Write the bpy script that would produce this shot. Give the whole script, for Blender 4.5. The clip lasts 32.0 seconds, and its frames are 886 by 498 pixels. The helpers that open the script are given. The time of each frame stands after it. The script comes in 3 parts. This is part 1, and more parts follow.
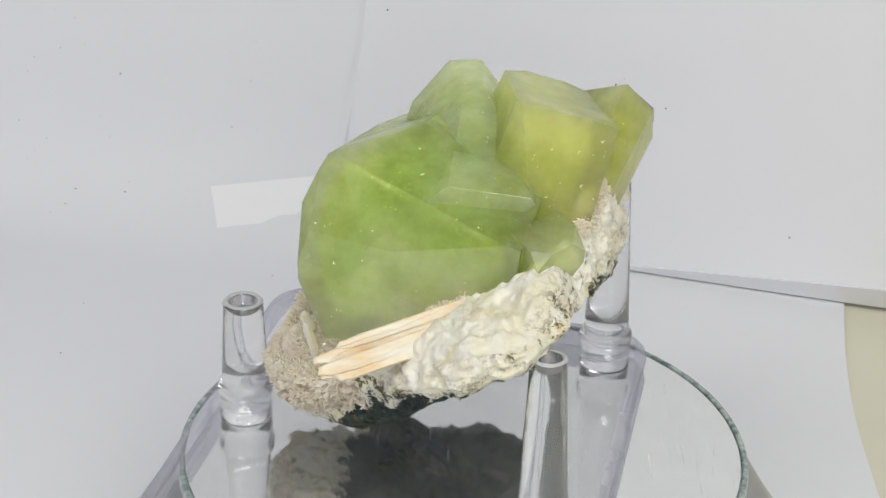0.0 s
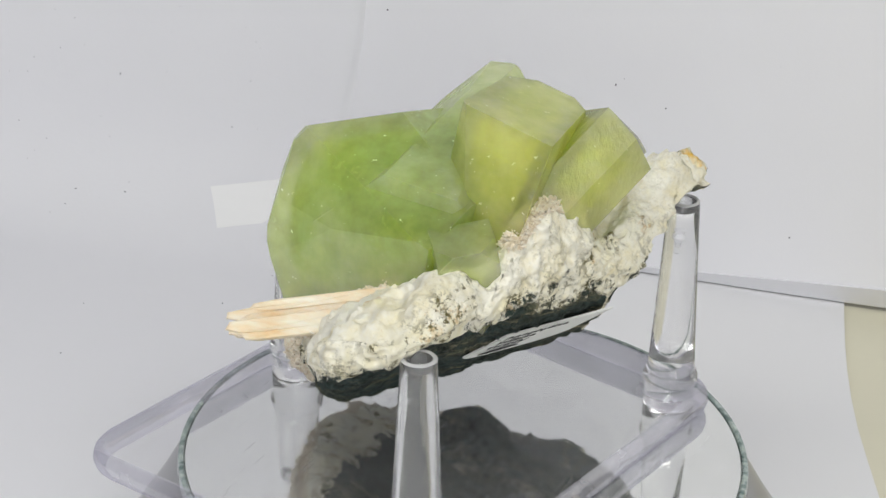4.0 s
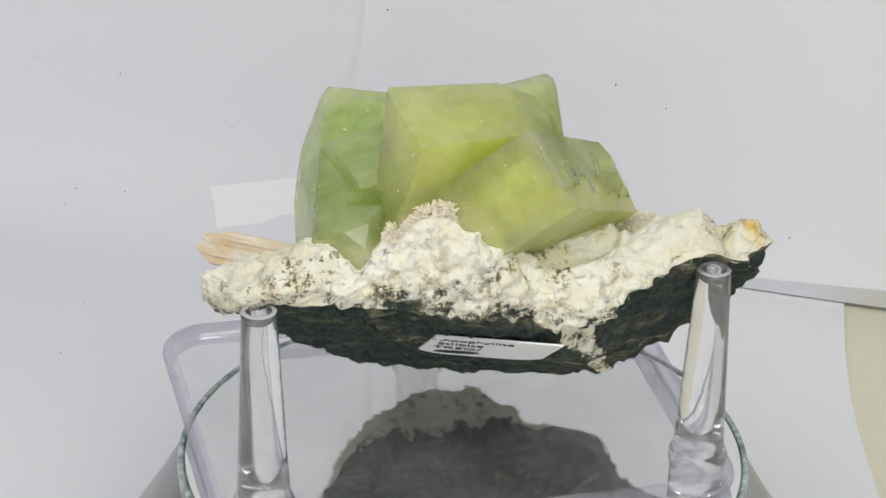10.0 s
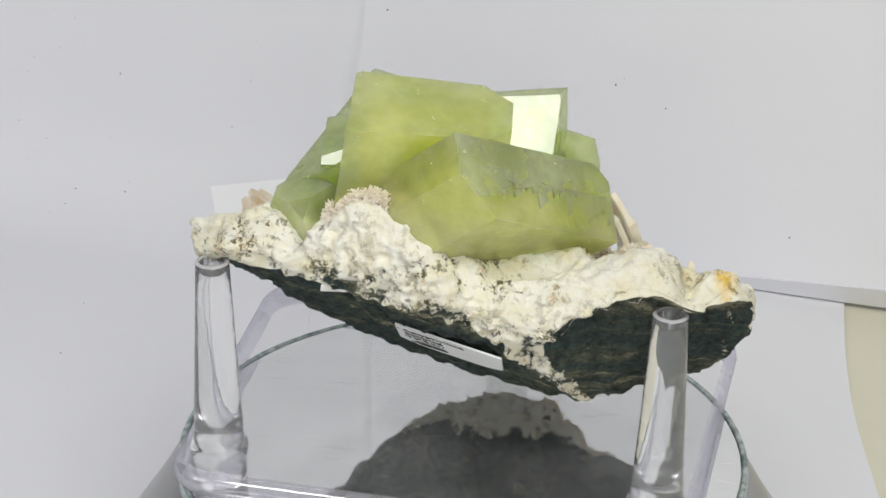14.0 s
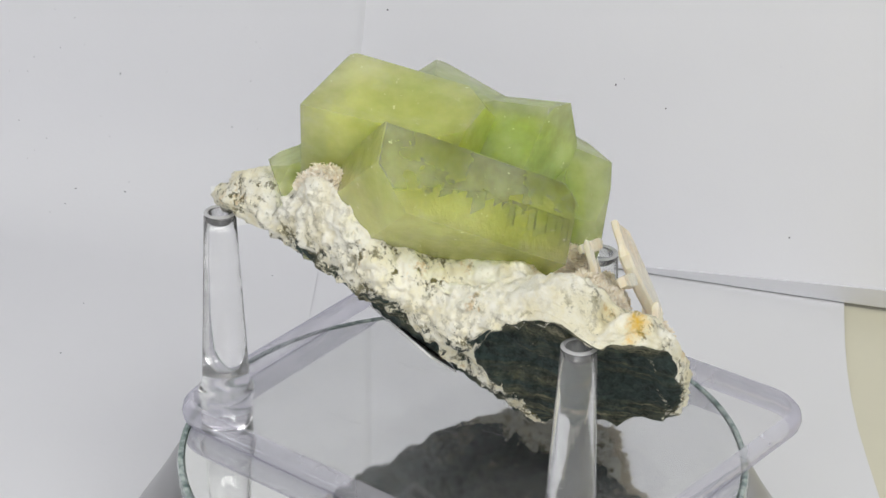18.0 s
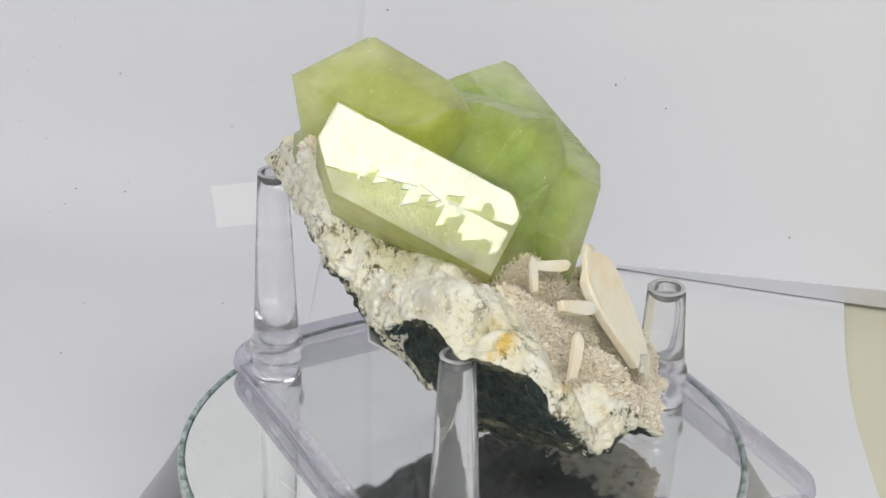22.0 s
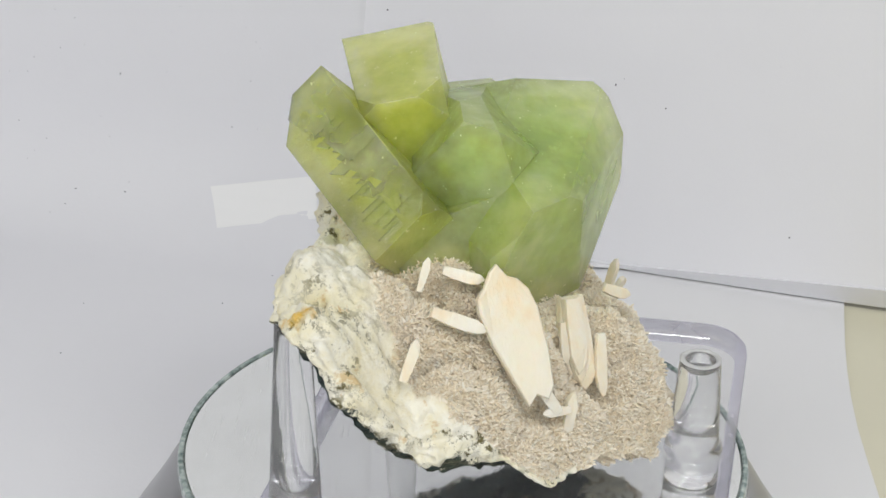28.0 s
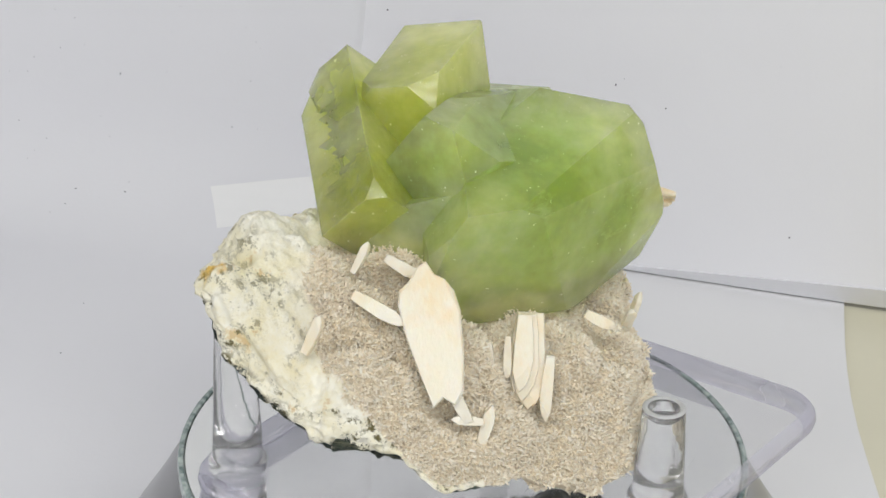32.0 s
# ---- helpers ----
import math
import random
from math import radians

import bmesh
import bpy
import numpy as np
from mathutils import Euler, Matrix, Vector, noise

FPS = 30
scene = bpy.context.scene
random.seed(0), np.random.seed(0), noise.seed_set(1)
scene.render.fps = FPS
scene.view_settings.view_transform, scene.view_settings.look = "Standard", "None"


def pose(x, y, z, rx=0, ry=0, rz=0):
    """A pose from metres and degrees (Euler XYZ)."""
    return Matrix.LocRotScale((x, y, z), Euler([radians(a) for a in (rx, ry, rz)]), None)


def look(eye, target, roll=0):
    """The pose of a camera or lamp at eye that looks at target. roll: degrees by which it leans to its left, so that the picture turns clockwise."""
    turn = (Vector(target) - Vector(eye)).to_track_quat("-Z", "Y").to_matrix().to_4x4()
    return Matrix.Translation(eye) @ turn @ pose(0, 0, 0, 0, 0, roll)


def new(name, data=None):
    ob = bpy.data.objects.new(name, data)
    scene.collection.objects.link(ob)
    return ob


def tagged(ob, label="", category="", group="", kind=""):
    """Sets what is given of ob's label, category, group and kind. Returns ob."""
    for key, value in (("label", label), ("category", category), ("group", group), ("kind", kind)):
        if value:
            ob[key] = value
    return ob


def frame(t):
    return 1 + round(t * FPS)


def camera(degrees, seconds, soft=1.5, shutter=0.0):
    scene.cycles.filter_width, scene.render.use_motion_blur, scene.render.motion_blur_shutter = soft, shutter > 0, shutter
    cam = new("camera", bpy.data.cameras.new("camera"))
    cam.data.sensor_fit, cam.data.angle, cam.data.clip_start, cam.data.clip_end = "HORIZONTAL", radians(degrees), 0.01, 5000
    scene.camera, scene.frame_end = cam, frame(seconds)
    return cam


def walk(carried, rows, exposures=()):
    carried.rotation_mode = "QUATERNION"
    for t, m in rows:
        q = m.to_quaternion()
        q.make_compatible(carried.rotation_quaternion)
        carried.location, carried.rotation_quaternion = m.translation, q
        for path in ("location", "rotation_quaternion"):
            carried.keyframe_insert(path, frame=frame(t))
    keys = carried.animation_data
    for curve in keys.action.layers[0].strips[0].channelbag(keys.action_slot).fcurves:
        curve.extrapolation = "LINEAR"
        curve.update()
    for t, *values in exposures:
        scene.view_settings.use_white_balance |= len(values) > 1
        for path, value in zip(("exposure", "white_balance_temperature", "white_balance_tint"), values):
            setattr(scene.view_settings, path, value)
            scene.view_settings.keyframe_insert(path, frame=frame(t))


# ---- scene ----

# One unit of the plan is U metres; the turntable's axis is the world's z axis, its mirror lies at height TOP.
U = 0.28
TOP = 0.045
RATE = -6.42  # degrees a second

# ---- camera ----
cam = camera(26.97, 32.0)
EYE = (0.0, -0.28, 0.2180)
AIM = (-0.0041, -0.0097, 0.0879)
walk(cam, [(0.0, look(EYE, AIM, 1.165)), (32.0, look(EYE, AIM, 1.165))])

# ---- light ----
world = bpy.data.worlds.new("room_light")
scene.world = world
world.use_nodes = True
world.node_tree.nodes["Background"].inputs[0].default_value = (0.93, 0.95, 1.0, 1)
world.node_tree.nodes["Background"].inputs[1].default_value = 0.15
scene.view_settings.exposure = 0.06


def strip_lamp(name, eye, target, wide, high, power, color):
    data = bpy.data.lights.new(name, "AREA")
    data.shape, data.size, data.size_y, data.energy, data.color = "RECTANGLE", wide, high, power, color
    lamp = new(name, data)
    lamp.matrix_world = look(eye, target)
    return lamp


strip_lamp("studio_or_fill_lamp", (0.0, -0.40, 0.63), (0, 0, 0.09), 0.75, 0.14, 2.9, (0.985, 0.985, 0.95))
# two added fill lamps: low front for the rock's flank, weak one at left
strip_lamp("studio_or_fill_lamp", (0.12, -0.64, 0.30), (0, 0.02, 0.08), 0.45, 0.40, 1.2, (0.985, 0.985, 0.96))
strip_lamp("studio_or_fill_lamp", (-0.55, -0.35, 0.45), (0, 0.05, 0.08), 0.30, 0.30, 0.45, (0.97, 0.97, 1.0))


# ---- materials ----
class Mat:
    """A node material with short calls for its nodes."""

    def __init__(self, name):
        self.mat = bpy.data.materials.new(name)
        self.mat.use_nodes = True
        self.t = self.mat.node_tree
        self.bsdf = self.t.nodes["Principled BSDF"]
        self.out = self.t.nodes["Material Output"]
        self.co = self.t.nodes.new("ShaderNodeTexCoord").outputs["Object"]

    def link(self, a, b):
        self.t.links.new(a, b)

    def set(self, **kw):
        for key, value in kw.items():
            self.bsdf.inputs[key.replace("_", " ")].default_value = value
        return self

    def noise(self, scale, detail=6, rough=0.6, co=None, distortion=0.0):
        n = self.t.nodes.new("ShaderNodeTexNoise")
        n.inputs["Scale"].default_value, n.inputs["Detail"].default_value = scale, detail
        n.inputs["Roughness"].default_value, n.inputs["Distortion"].default_value = rough, distortion
        self.link(co or self.co, n.inputs["Vector"])
        return n.outputs["Fac"]

    def voronoi(self, scale, feature="F1", co=None):
        n = self.t.nodes.new("ShaderNodeTexVoronoi")
        n.feature = feature
        n.inputs["Scale"].default_value = scale
        self.link(co or self.co, n.inputs["Vector"])
        return n.outputs["Distance"]

    def stretch(self, scale, turn=(0, 0, 0)):
        n = self.t.nodes.new("ShaderNodeMapping")
        n.inputs["Scale"].default_value = scale
        n.inputs["Rotation"].default_value = turn
        self.link(self.co, n.inputs["Vector"])
        return n.outputs[0]

    def ramp(self, fac, stops):
        n = self.t.nodes.new("ShaderNodeValToRGB")
        e = n.color_ramp.elements
        while len(e) < len(stops):
            e.new(0.5)
        for k, (at, c) in enumerate(stops):
            e[k].position = at
            e[k].color = (*c, 1) if len(c) == 3 else c
        self.link(fac, n.inputs[0])
        return n.outputs[0]

    def grey(self, fac, lo, hi):
        n = self.t.nodes.new("ShaderNodeMapRange")
        n.inputs[1].default_value, n.inputs[2].default_value = lo, hi
        self.link(fac, n.inputs[0])
        return n.outputs[0]

    def math(self, op, a, b):
        n = self.t.nodes.new("ShaderNodeMath")
        n.operation = op
        for k, v in enumerate((a, b)):
            if isinstance(v, (int, float)):
                n.inputs[k].default_value = v
            else:
                self.link(v, n.inputs[k])
        return n.outputs[0]

    def mix(self, fac, a, b, blend="MIX"):
        n = self.t.nodes.new("ShaderNodeMix")
        n.data_type, n.blend_type = "RGBA", blend
        for k, v in ((0, fac), (6, a), (7, b)):
            if isinstance(v, (int, float)):
                n.inputs[k].default_value = v
            elif isinstance(v, tuple):
                n.inputs[k].default_value = (*v, 1)
            else:
                self.link(v, n.inputs[k])
        return n.outputs[2]

    def attr(self, name):
        n = self.t.nodes.new("ShaderNodeAttribute")
        n.attribute_name = name
        return n.outputs["Fac"]

    def bump(self, height, strength, distance):
        n = self.t.nodes.new("ShaderNodeBump")
        n.inputs["Strength"].default_value, n.inputs["Distance"].default_value = strength, distance
        self.link(height, n.inputs["Height"])
        if self.bsdf.inputs["Normal"].links:
            self.link(self.bsdf.inputs["Normal"].links[0].from_socket, n.inputs["Normal"])
        self.link(n.outputs[0], self.bsdf.inputs["Normal"])
        return self

    def color(self, c):
        self.link(c, self.bsdf.inputs["Base Color"])
        return self

    def wire(self, name, c):
        self.link(c, self.bsdf.inputs[name])
        return self


def paper_material(name, a, b):
    m = Mat(name)
    m.color(m.mix(m.noise(14, 4), a, b)).set(Roughness=0.75)
    m.bump(m.noise(900, 3), 0.15, 0.0002)
    m.bump(m.noise(16, 2), 0.25, 0.002)
    return m.mat


M_PAPER = paper_material("white_paper", (0.80, 0.80, 0.82), (0.84, 0.84, 0.85))
M_SHEET = paper_material("backdrop_paper", (0.78, 0.78, 0.82), (0.82, 0.82, 0.85))
M_TABLE = paper_material("cream_tabletop", (0.72, 0.69, 0.54), (0.78, 0.75, 0.60))
M_WALL = paper_material("wall_paint", (0.6, 0.6, 0.6), (0.65, 0.65, 0.64))
M_PALE_STRIP = paper_material("strip_white", (0.89, 0.89, 0.90), (0.92, 0.92, 0.92))

m = Mat("dust")
M_DUST = m.color(m.mix(m.noise(3000), (0.05, 0.05, 0.07), (0.15, 0.14, 0.17))).set(Roughness=0.9).mat

m = Mat("acrylic").set(Base_Color=(0.985, 0.985, 0.99, 1), Roughness=0.03, IOR=1.49)
m.wire("Transmission Weight", m.math("SUBTRACT", 0.94, m.math("MULTIPLY", m.grey(m.noise(160, 5, 0.7, co=m.stretch((1, 1, 0.15))), 0.5, 0.75), 0.10)))
m.bump(m.noise(420, 2, 0.5, co=m.stretch((0.02, 0.02, 1.0))), 0.10, 0.0006)
M_ACRYLIC = m.mat
# whitish frosting that also stands in for overhead light caught by the tip's rim
m = Mat("bright_frosted_tip").set(Base_Color=(0.97, 0.97, 0.98, 1), Roughness=0.25, IOR=1.49, Transmission_Weight=0.55)
m.bump(m.noise(900, 3), 0.2, 0.0003)
M_TIP = m.mat

def thin_clear(name, tint, gloss, haze=0.0):
    """Clear flat plastic: what lies behind shows straight through, with a faint gloss; haze mixes in pale colour for
    light scattered in the edge.
    """
    m = Mat(name)
    glass = m.t.nodes.new("ShaderNodeBsdfTransparent")
    glass.inputs[0].default_value = (*tint, 1)
    shine = m.t.nodes.new("ShaderNodeBsdfGlossy")
    shine.inputs["Roughness"].default_value = 0.03
    mix = m.t.nodes.new("ShaderNodeMixShader")
    mix.inputs[0].default_value = gloss
    m.link(shine.outputs[0], mix.inputs[2])
    scatter, milky = m.t.nodes.new("ShaderNodeBsdfDiffuse"), m.t.nodes.new("ShaderNodeMixShader")
    scatter.inputs[0].default_value = (0.82, 0.81, 0.88, 1)
    m.link(m.math("MULTIPLY", m.grey(m.noise(60, 4), 0.2, 0.7), haze), milky.inputs[0])
    m.link(glass.outputs[0], milky.inputs[1])
    m.link(scatter.outputs[0], milky.inputs[2])
    m.link(milky.outputs[0], mix.inputs[1])
    m.link(mix.outputs[0], m.out.inputs[0])
    return m.mat


M_PLATE = thin_clear("acrylic_plate", (0.97, 0.97, 0.975), 0.05)
# the edge's milky glow is put in as pale diffuse colour
M_EDGE = thin_clear("acrylic_edge", (0.80, 0.79, 0.87), 0.20, 0.35)
m = Mat("mirror")
lines = None
for turn in (0.2, 0.9, 1.5, 2.1, 2.8):
    hair = m.grey(m.noise(4600, 1, 0.4, co=m.stretch((1, 0.012, 0.2), (0, 0, turn))), 0.70, 0.735)
    hair = m.math("MULTIPLY", hair, m.grey(m.noise(90 + 25 * turn, 2), 0.50, 0.62))
    lines = hair if lines is None else m.math("MAXIMUM", lines, hair)
dust = m.grey(m.noise(45, 5, 0.6), 0.25, 0.75)
m.wire("Metallic", m.math("SUBTRACT", 0.95, m.math("ADD", m.math("MULTIPLY", dust, 0.17), m.math("MULTIPLY", lines, 0.24))))
m.wire("Roughness", m.math("ADD", m.math("MULTIPLY", lines, 0.22), 0.045))
m.color(m.mix(m.noise(30, 4), (0.80, 0.81, 0.80), (0.84, 0.85, 0.84)))
M_MIRROR = m.mat
m = Mat("glass_edge").set(Roughness=0.12, Base_Color=(0.25, 0.36, 0.33, 1), Specular_IOR_Level=0.8)
m.color(m.mix(m.grey(m.noise(500, 5), 0.35, 0.65), (0.10, 0.16, 0.15), (0.5, 0.58, 0.55)))
M_GLASS_EDGE = m.mat
m = Mat("silver_plastic").set(Metallic=0.85, Roughness=0.28)
m.color(m.mix(m.noise(40), (0.33, 0.33, 0.34), (0.42, 0.42, 0.42)))
M_SILVER = m.mat


def crystal_material(name, deep, pale, milk, clear, stepped=0.0, gloss=0.03, skin_edge=0.40):
    """Green crystal: clear with a colour of its own, milky where veils and flaws cross it, under a glassy skin."""
    m = Mat(name).set(Specular_IOR_Level=0.0, Roughness=0.5)
    cloud = m.grey(m.noise(48, 5, 0.6), 0.38, 0.68)
    veil = m.grey(m.noise(150, 7, 0.72, co=m.stretch((1, 0.6, 1.4), (0.5, 0.3, 0.9)), distortion=0.4), 0.54, 0.78)
    # sparkle of inner fractures, painted as tiny milky dots
    spark = m.grey(m.noise(900, 3, 0.7), 0.69, 0.71)
    fog = m.math("MAXIMUM", m.math("MULTIPLY", veil, 0.38), m.math("MULTIPLY", spark, 0.9))
    base = m.mix(fog, m.mix(cloud, deep, pale), milk)
    m.color(base)
    m.set(Subsurface_Weight=1.0, Subsurface_Radius=(0.012, 0.013, 0.006), Subsurface_Scale=1.0)
    m.bump(m.noise(70, 4, co=m.stretch((1, 1, 3))), 0.10, 0.001)
    m.bump(m.noise(500, 4, 0.7), 0.10, 0.0004)
    if stepped:
        m.bump(m.noise(260, 6, 0.7, co=m.stretch((1, 1, 0.5), (0.6, 0.4, 0.8))), stepped, 0.001)
    normal = m.bsdf.inputs["Normal"].links[0].from_socket
    tint = m.mix(0.5, base, (1.0, 1.0, 0.88))
    see, bent = m.t.nodes.new("ShaderNodeBsdfTransparent"), m.t.nodes.new("ShaderNodeBsdfRefraction")
    bent.inputs["IOR"].default_value, bent.inputs["Roughness"].default_value = 1.18, 0.04
    m.link(tint, see.inputs[0])
    m.link(tint, bent.inputs[0])
    m.link(normal, bent.inputs["Normal"])
    pass_on, both = m.t.nodes.new("ShaderNodeMixShader"), m.t.nodes.new("ShaderNodeMixShader")
    pass_on.inputs[0].default_value = 0.40
    m.link(see.outputs[0], pass_on.inputs[1])
    m.link(bent.outputs[0], pass_on.inputs[2])
    m.link(m.math("MULTIPLY", m.math("SUBTRACT", 1.0, m.math("MULTIPLY", m.math("MAXIMUM", fog, m.math("MULTIPLY", cloud, 0.4)), 0.7)), clear), both.inputs[0])
    m.link(m.bsdf.outputs[0], both.inputs[1])
    m.link(pass_on.outputs[0], both.inputs[2])
    sheen, skin, rim = m.t.nodes.new("ShaderNodeBsdfGlossy"), m.t.nodes.new("ShaderNodeMixShader"), m.t.nodes.new("ShaderNodeLayerWeight")
    rim.inputs["Blend"].default_value = 0.5
    m.link(normal, rim.inputs["Normal"])
    m.link(normal, sheen.inputs["Normal"])
    m.link(m.math("ADD", m.math("MULTIPLY", m.noise(220, 5), 0.10), gloss), sheen.inputs["Roughness"])
    m.link(m.math("ADD", m.math("MULTIPLY", m.math("POWER", rim.outputs["Facing"], 4.0), skin_edge), 0.085), skin.inputs[0])
    m.link(both.outputs[0], skin.inputs[1])
    m.link(sheen.outputs[0], skin.inputs[2])
    m.link(skin.outputs[0], m.out.inputs[0])
    return m.mat


M_GREEN = crystal_material("green_crystal", (0.71, 0.85, 0.30), (0.82, 0.90, 0.49), (0.90, 0.94, 0.78), 0.86)
M_YELLOW = crystal_material("yellow_green_crystal", (0.81, 0.88, 0.25), (0.89, 0.92, 0.40), (0.94, 0.95, 0.76), 0.82)
M_STEPPED = crystal_material("stepped_crystal", (0.80, 0.88, 0.25), (0.88, 0.92, 0.39), (0.94, 0.94, 0.74), 0.80, 0.4, 0.06)
M_PALE = crystal_material("pale_green_crystal", (0.73, 0.86, 0.33), (0.83, 0.91, 0.50), (0.91, 0.95, 0.80), 0.86)
M_CORE_GREEN = crystal_material("green_crystal_core", (0.54, 0.75, 0.08), (0.68, 0.82, 0.18), (0.82, 0.90, 0.50), 0.55)
M_CORE_YELLOW = crystal_material("yellow_crystal_core", (0.72, 0.80, 0.04), (0.84, 0.88, 0.12), (0.92, 0.93, 0.50), 0.52)
M_STEP = crystal_material("growth_step_crystal", (0.94, 0.97, 0.80), (0.96, 0.98, 0.84), (0.97, 0.98, 0.90), 1.0, skin_edge=0.06)

m = Mat("cream_blade").set(Roughness=0.25, Subsurface_Weight=0.35, Subsurface_Radius=(0.004, 0.003, 0.002), Subsurface_Scale=1.0)
grain = m.noise(240, 6, 0.7, co=m.stretch((1, 1, 0.2)))
tone = m.mix(m.grey(m.noise(60, 6, 0.6), 0.44, 0.66), (0.90, 0.82, 0.67), (0.90, 0.68, 0.42))
m.color(m.mix(m.math("MULTIPLY", m.grey(grain, 0.42, 0.66), 0.6), tone, (0.92, 0.88, 0.78)))
m.bump(m.noise(500, 4), 0.25, 0.0004)
m.bump(grain, 0.6, 0.0008)
M_BLADE = m.mat
m = Mat("orange_blade").set(Roughness=0.28, Subsurface_Weight=0.2, Subsurface_Radius=(0.004, 0.003, 0.0015), Subsurface_Scale=1.0)
streak = m.noise(420, 6, 0.7, co=m.stretch((0.10, 0.35, 1), (0, 0, -0.43)))
m.color(m.mix(m.grey(m.math("ADD", m.math("MULTIPLY", streak, 0.55), m.math("MULTIPLY", m.noise(90, 4), 0.45)), 0.45, 0.64), (0.94, 0.88, 0.72), (0.84, 0.58, 0.30)))
m.bump(streak, 0.9, 0.0008)
M_ORANGE = m.mat

m = Mat("matrix_rock").set(Roughness=0.85)
zone, druse, ochre = m.attr("zone"), m.attr("druse"), m.attr("ochre")
fine, mid = m.noise(900, 8, 0.7), m.noise(170, 8, 0.7)
crust = m.mix(m.grey(mid, 0.34, 0.56), (0.92, 0.85, 0.61), (0.98, 0.955, 0.845))
crust = m.mix(m.math("MULTIPLY", m.grey(m.noise(75, 7, 0.7), 0.50, 0.66), 0.5), crust, (0.84, 0.77, 0.48))
crust = m.mix(m.math("MULTIPLY", m.grey(m.noise(120, 6, 0.75), 0.60, 0.66), 0.6), crust, (0.62, 0.38, 0.08))
# olive and black dendrites in patches, thicker towards the broken edge
patch = m.math("ADD", m.math("MULTIPLY", m.grey(m.noise(58, 4, 0.6), 0.48, 0.58), m.math("MINIMUM", m.math("MULTIPLY", zone, 12.0), 1.0)), m.math("MULTIPLY", zone, 1.9))
fleck = m.math("MULTIPLY", m.grey(m.noise(560, 6, 0.78), 0.50, 0.54), m.grey(m.noise(190, 5, 0.7), 0.47, 0.53))
crust = m.mix(m.math("MULTIPLY", m.grey(m.noise(700, 4, 0.7), 0.60, 0.68), 0.28), crust, (0.64, 0.55, 0.36))
crust = m.mix(m.math("MULTIPLY", fleck, m.math("MINIMUM", patch, 1.0)), crust, (0.15, 0.13, 0.05))
sugar = m.mix(m.grey(fine, 0.35, 0.65), (0.64, 0.53, 0.38), (0.88, 0.79, 0.62))
sugar = m.mix(m.grey(m.noise(75, 5), 0.52, 0.68), sugar, (0.46, 0.38, 0.30))
pale = m.mix(druse, crust, sugar)
# dark basalt in layers: teal, olive and brown, with cream streaks, and glints painted as pale dots
grit = m.noise(520, 9, 0.85)
dark = m.mix(m.grey(grit, 0.42, 0.66), (0.007, 0.014, 0.014), (0.095, 0.145, 0.130))
streaky = m.noise(130, 9, 0.8, co=m.stretch((0.45, 0.45, 1.9), (0.5, 0.3, 0)), distortion=1.2)
dark = m.mix(m.math("MULTIPLY", m.grey(streaky, 0.50, 0.66), 0.6), dark, (0.07, 0.13, 0.115))
layer = m.noise(46, 9, 0.8, co=m.stretch((0.4, 0.4, 2.4), (0.45, 0.35, 0.2)), distortion=0.9)
dark = m.mix(m.math("MULTIPLY", m.math("MULTIPLY", m.grey(layer, 0.46, 0.58), m.grey(grit, 0.38, 0.56)), 0.6), dark, (0.22, 0.20, 0.10))
dark = m.mix(m.math("MULTIPLY", m.math("MULTIPLY", m.grey(layer, 0.54, 0.62), m.grey(m.noise(300, 7, 0.8), 0.42, 0.56)), 0.85), dark, (0.64, 0.58, 0.40))
dark = m.mix(m.math("MULTIPLY", m.grey(m.noise(330, 5, 0.8), 0.66, 0.70), 0.6), dark, (0.50, 0.47, 0.32))
ragged = m.grey(m.math("ADD", zone, m.math("MULTIPLY", m.math("SUBTRACT", m.noise(230, 9, 0.8), 0.5), 1.9)), 0.47, 0.53)
rust = m.grey(m.math("ADD", ochre, m.math("MULTIPLY", m.math("SUBTRACT", mid, 0.5), 2.0)), 0.42, 0.80)
pale = m.mix(rust, pale, (0.88, 0.56, 0.08))
m.color(m.mix(ragged, pale, dark))
m.wire("Roughness", m.grey(fine, -1.0, 0.9))
m.bump(fine, 0.5, 0.0012)
m.bump(mid, 0.30, 0.003)
m.bump(m.noise(330, 5, 0.75, co=m.stretch((1, 1, 2.2), (0.3, 0.2, 0))), 0.4, 0.0016)
m.bump(m.math("MULTIPLY", grit, ragged), 0.7, 0.0022)
M_ROCK = m.mat
m = Mat("druse_needles").set(Roughness=0.6, Subsurface_Weight=0.3, Subsurface_Radius=(0.002, 0.0015, 0.001), Subsurface_Scale=1.0)
n = m.t.nodes.new("ShaderNodeNewGeometry")
tip = m.ramp(n.outputs["Random Per Island"], [(0.0, (0.82, 0.71, 0.53)), (0.5, (0.93, 0.84, 0.68)), (1.0, (0.97, 0.92, 0.80))])
m.color(m.mix(m.math("MULTIPLY", m.grey(m.noise(75, 5), 0.54, 0.70), 0.30), tip, (0.60, 0.50, 0.41)))
M_NEEDLE = m.mat
m = Mat("label_paper").set(Roughness=0.6)
M_LABEL = m.color(m.mix(m.noise(200), (0.82, 0.83, 0.82), (0.87, 0.87, 0.86))).mat
m = Mat("ink").set(Roughness=0.5)
M_INK = m.color(m.mix(m.noise(400), (0.02, 0.02, 0.025), (0.05, 0.05, 0.05))).mat


# ---- building helpers ----
def part(name, bm, material, parent, label=""):
    me = bpy.data.meshes.new(name)
    bm.to_mesh(me)
    bm.free()
    for mat in material if isinstance(material, (list, tuple)) else [material]:
        me.materials.append(mat)
    ob = new(name, me)
    if parent is not None:
        ob.parent = parent
    if label:
        tagged(ob, label)
    return ob


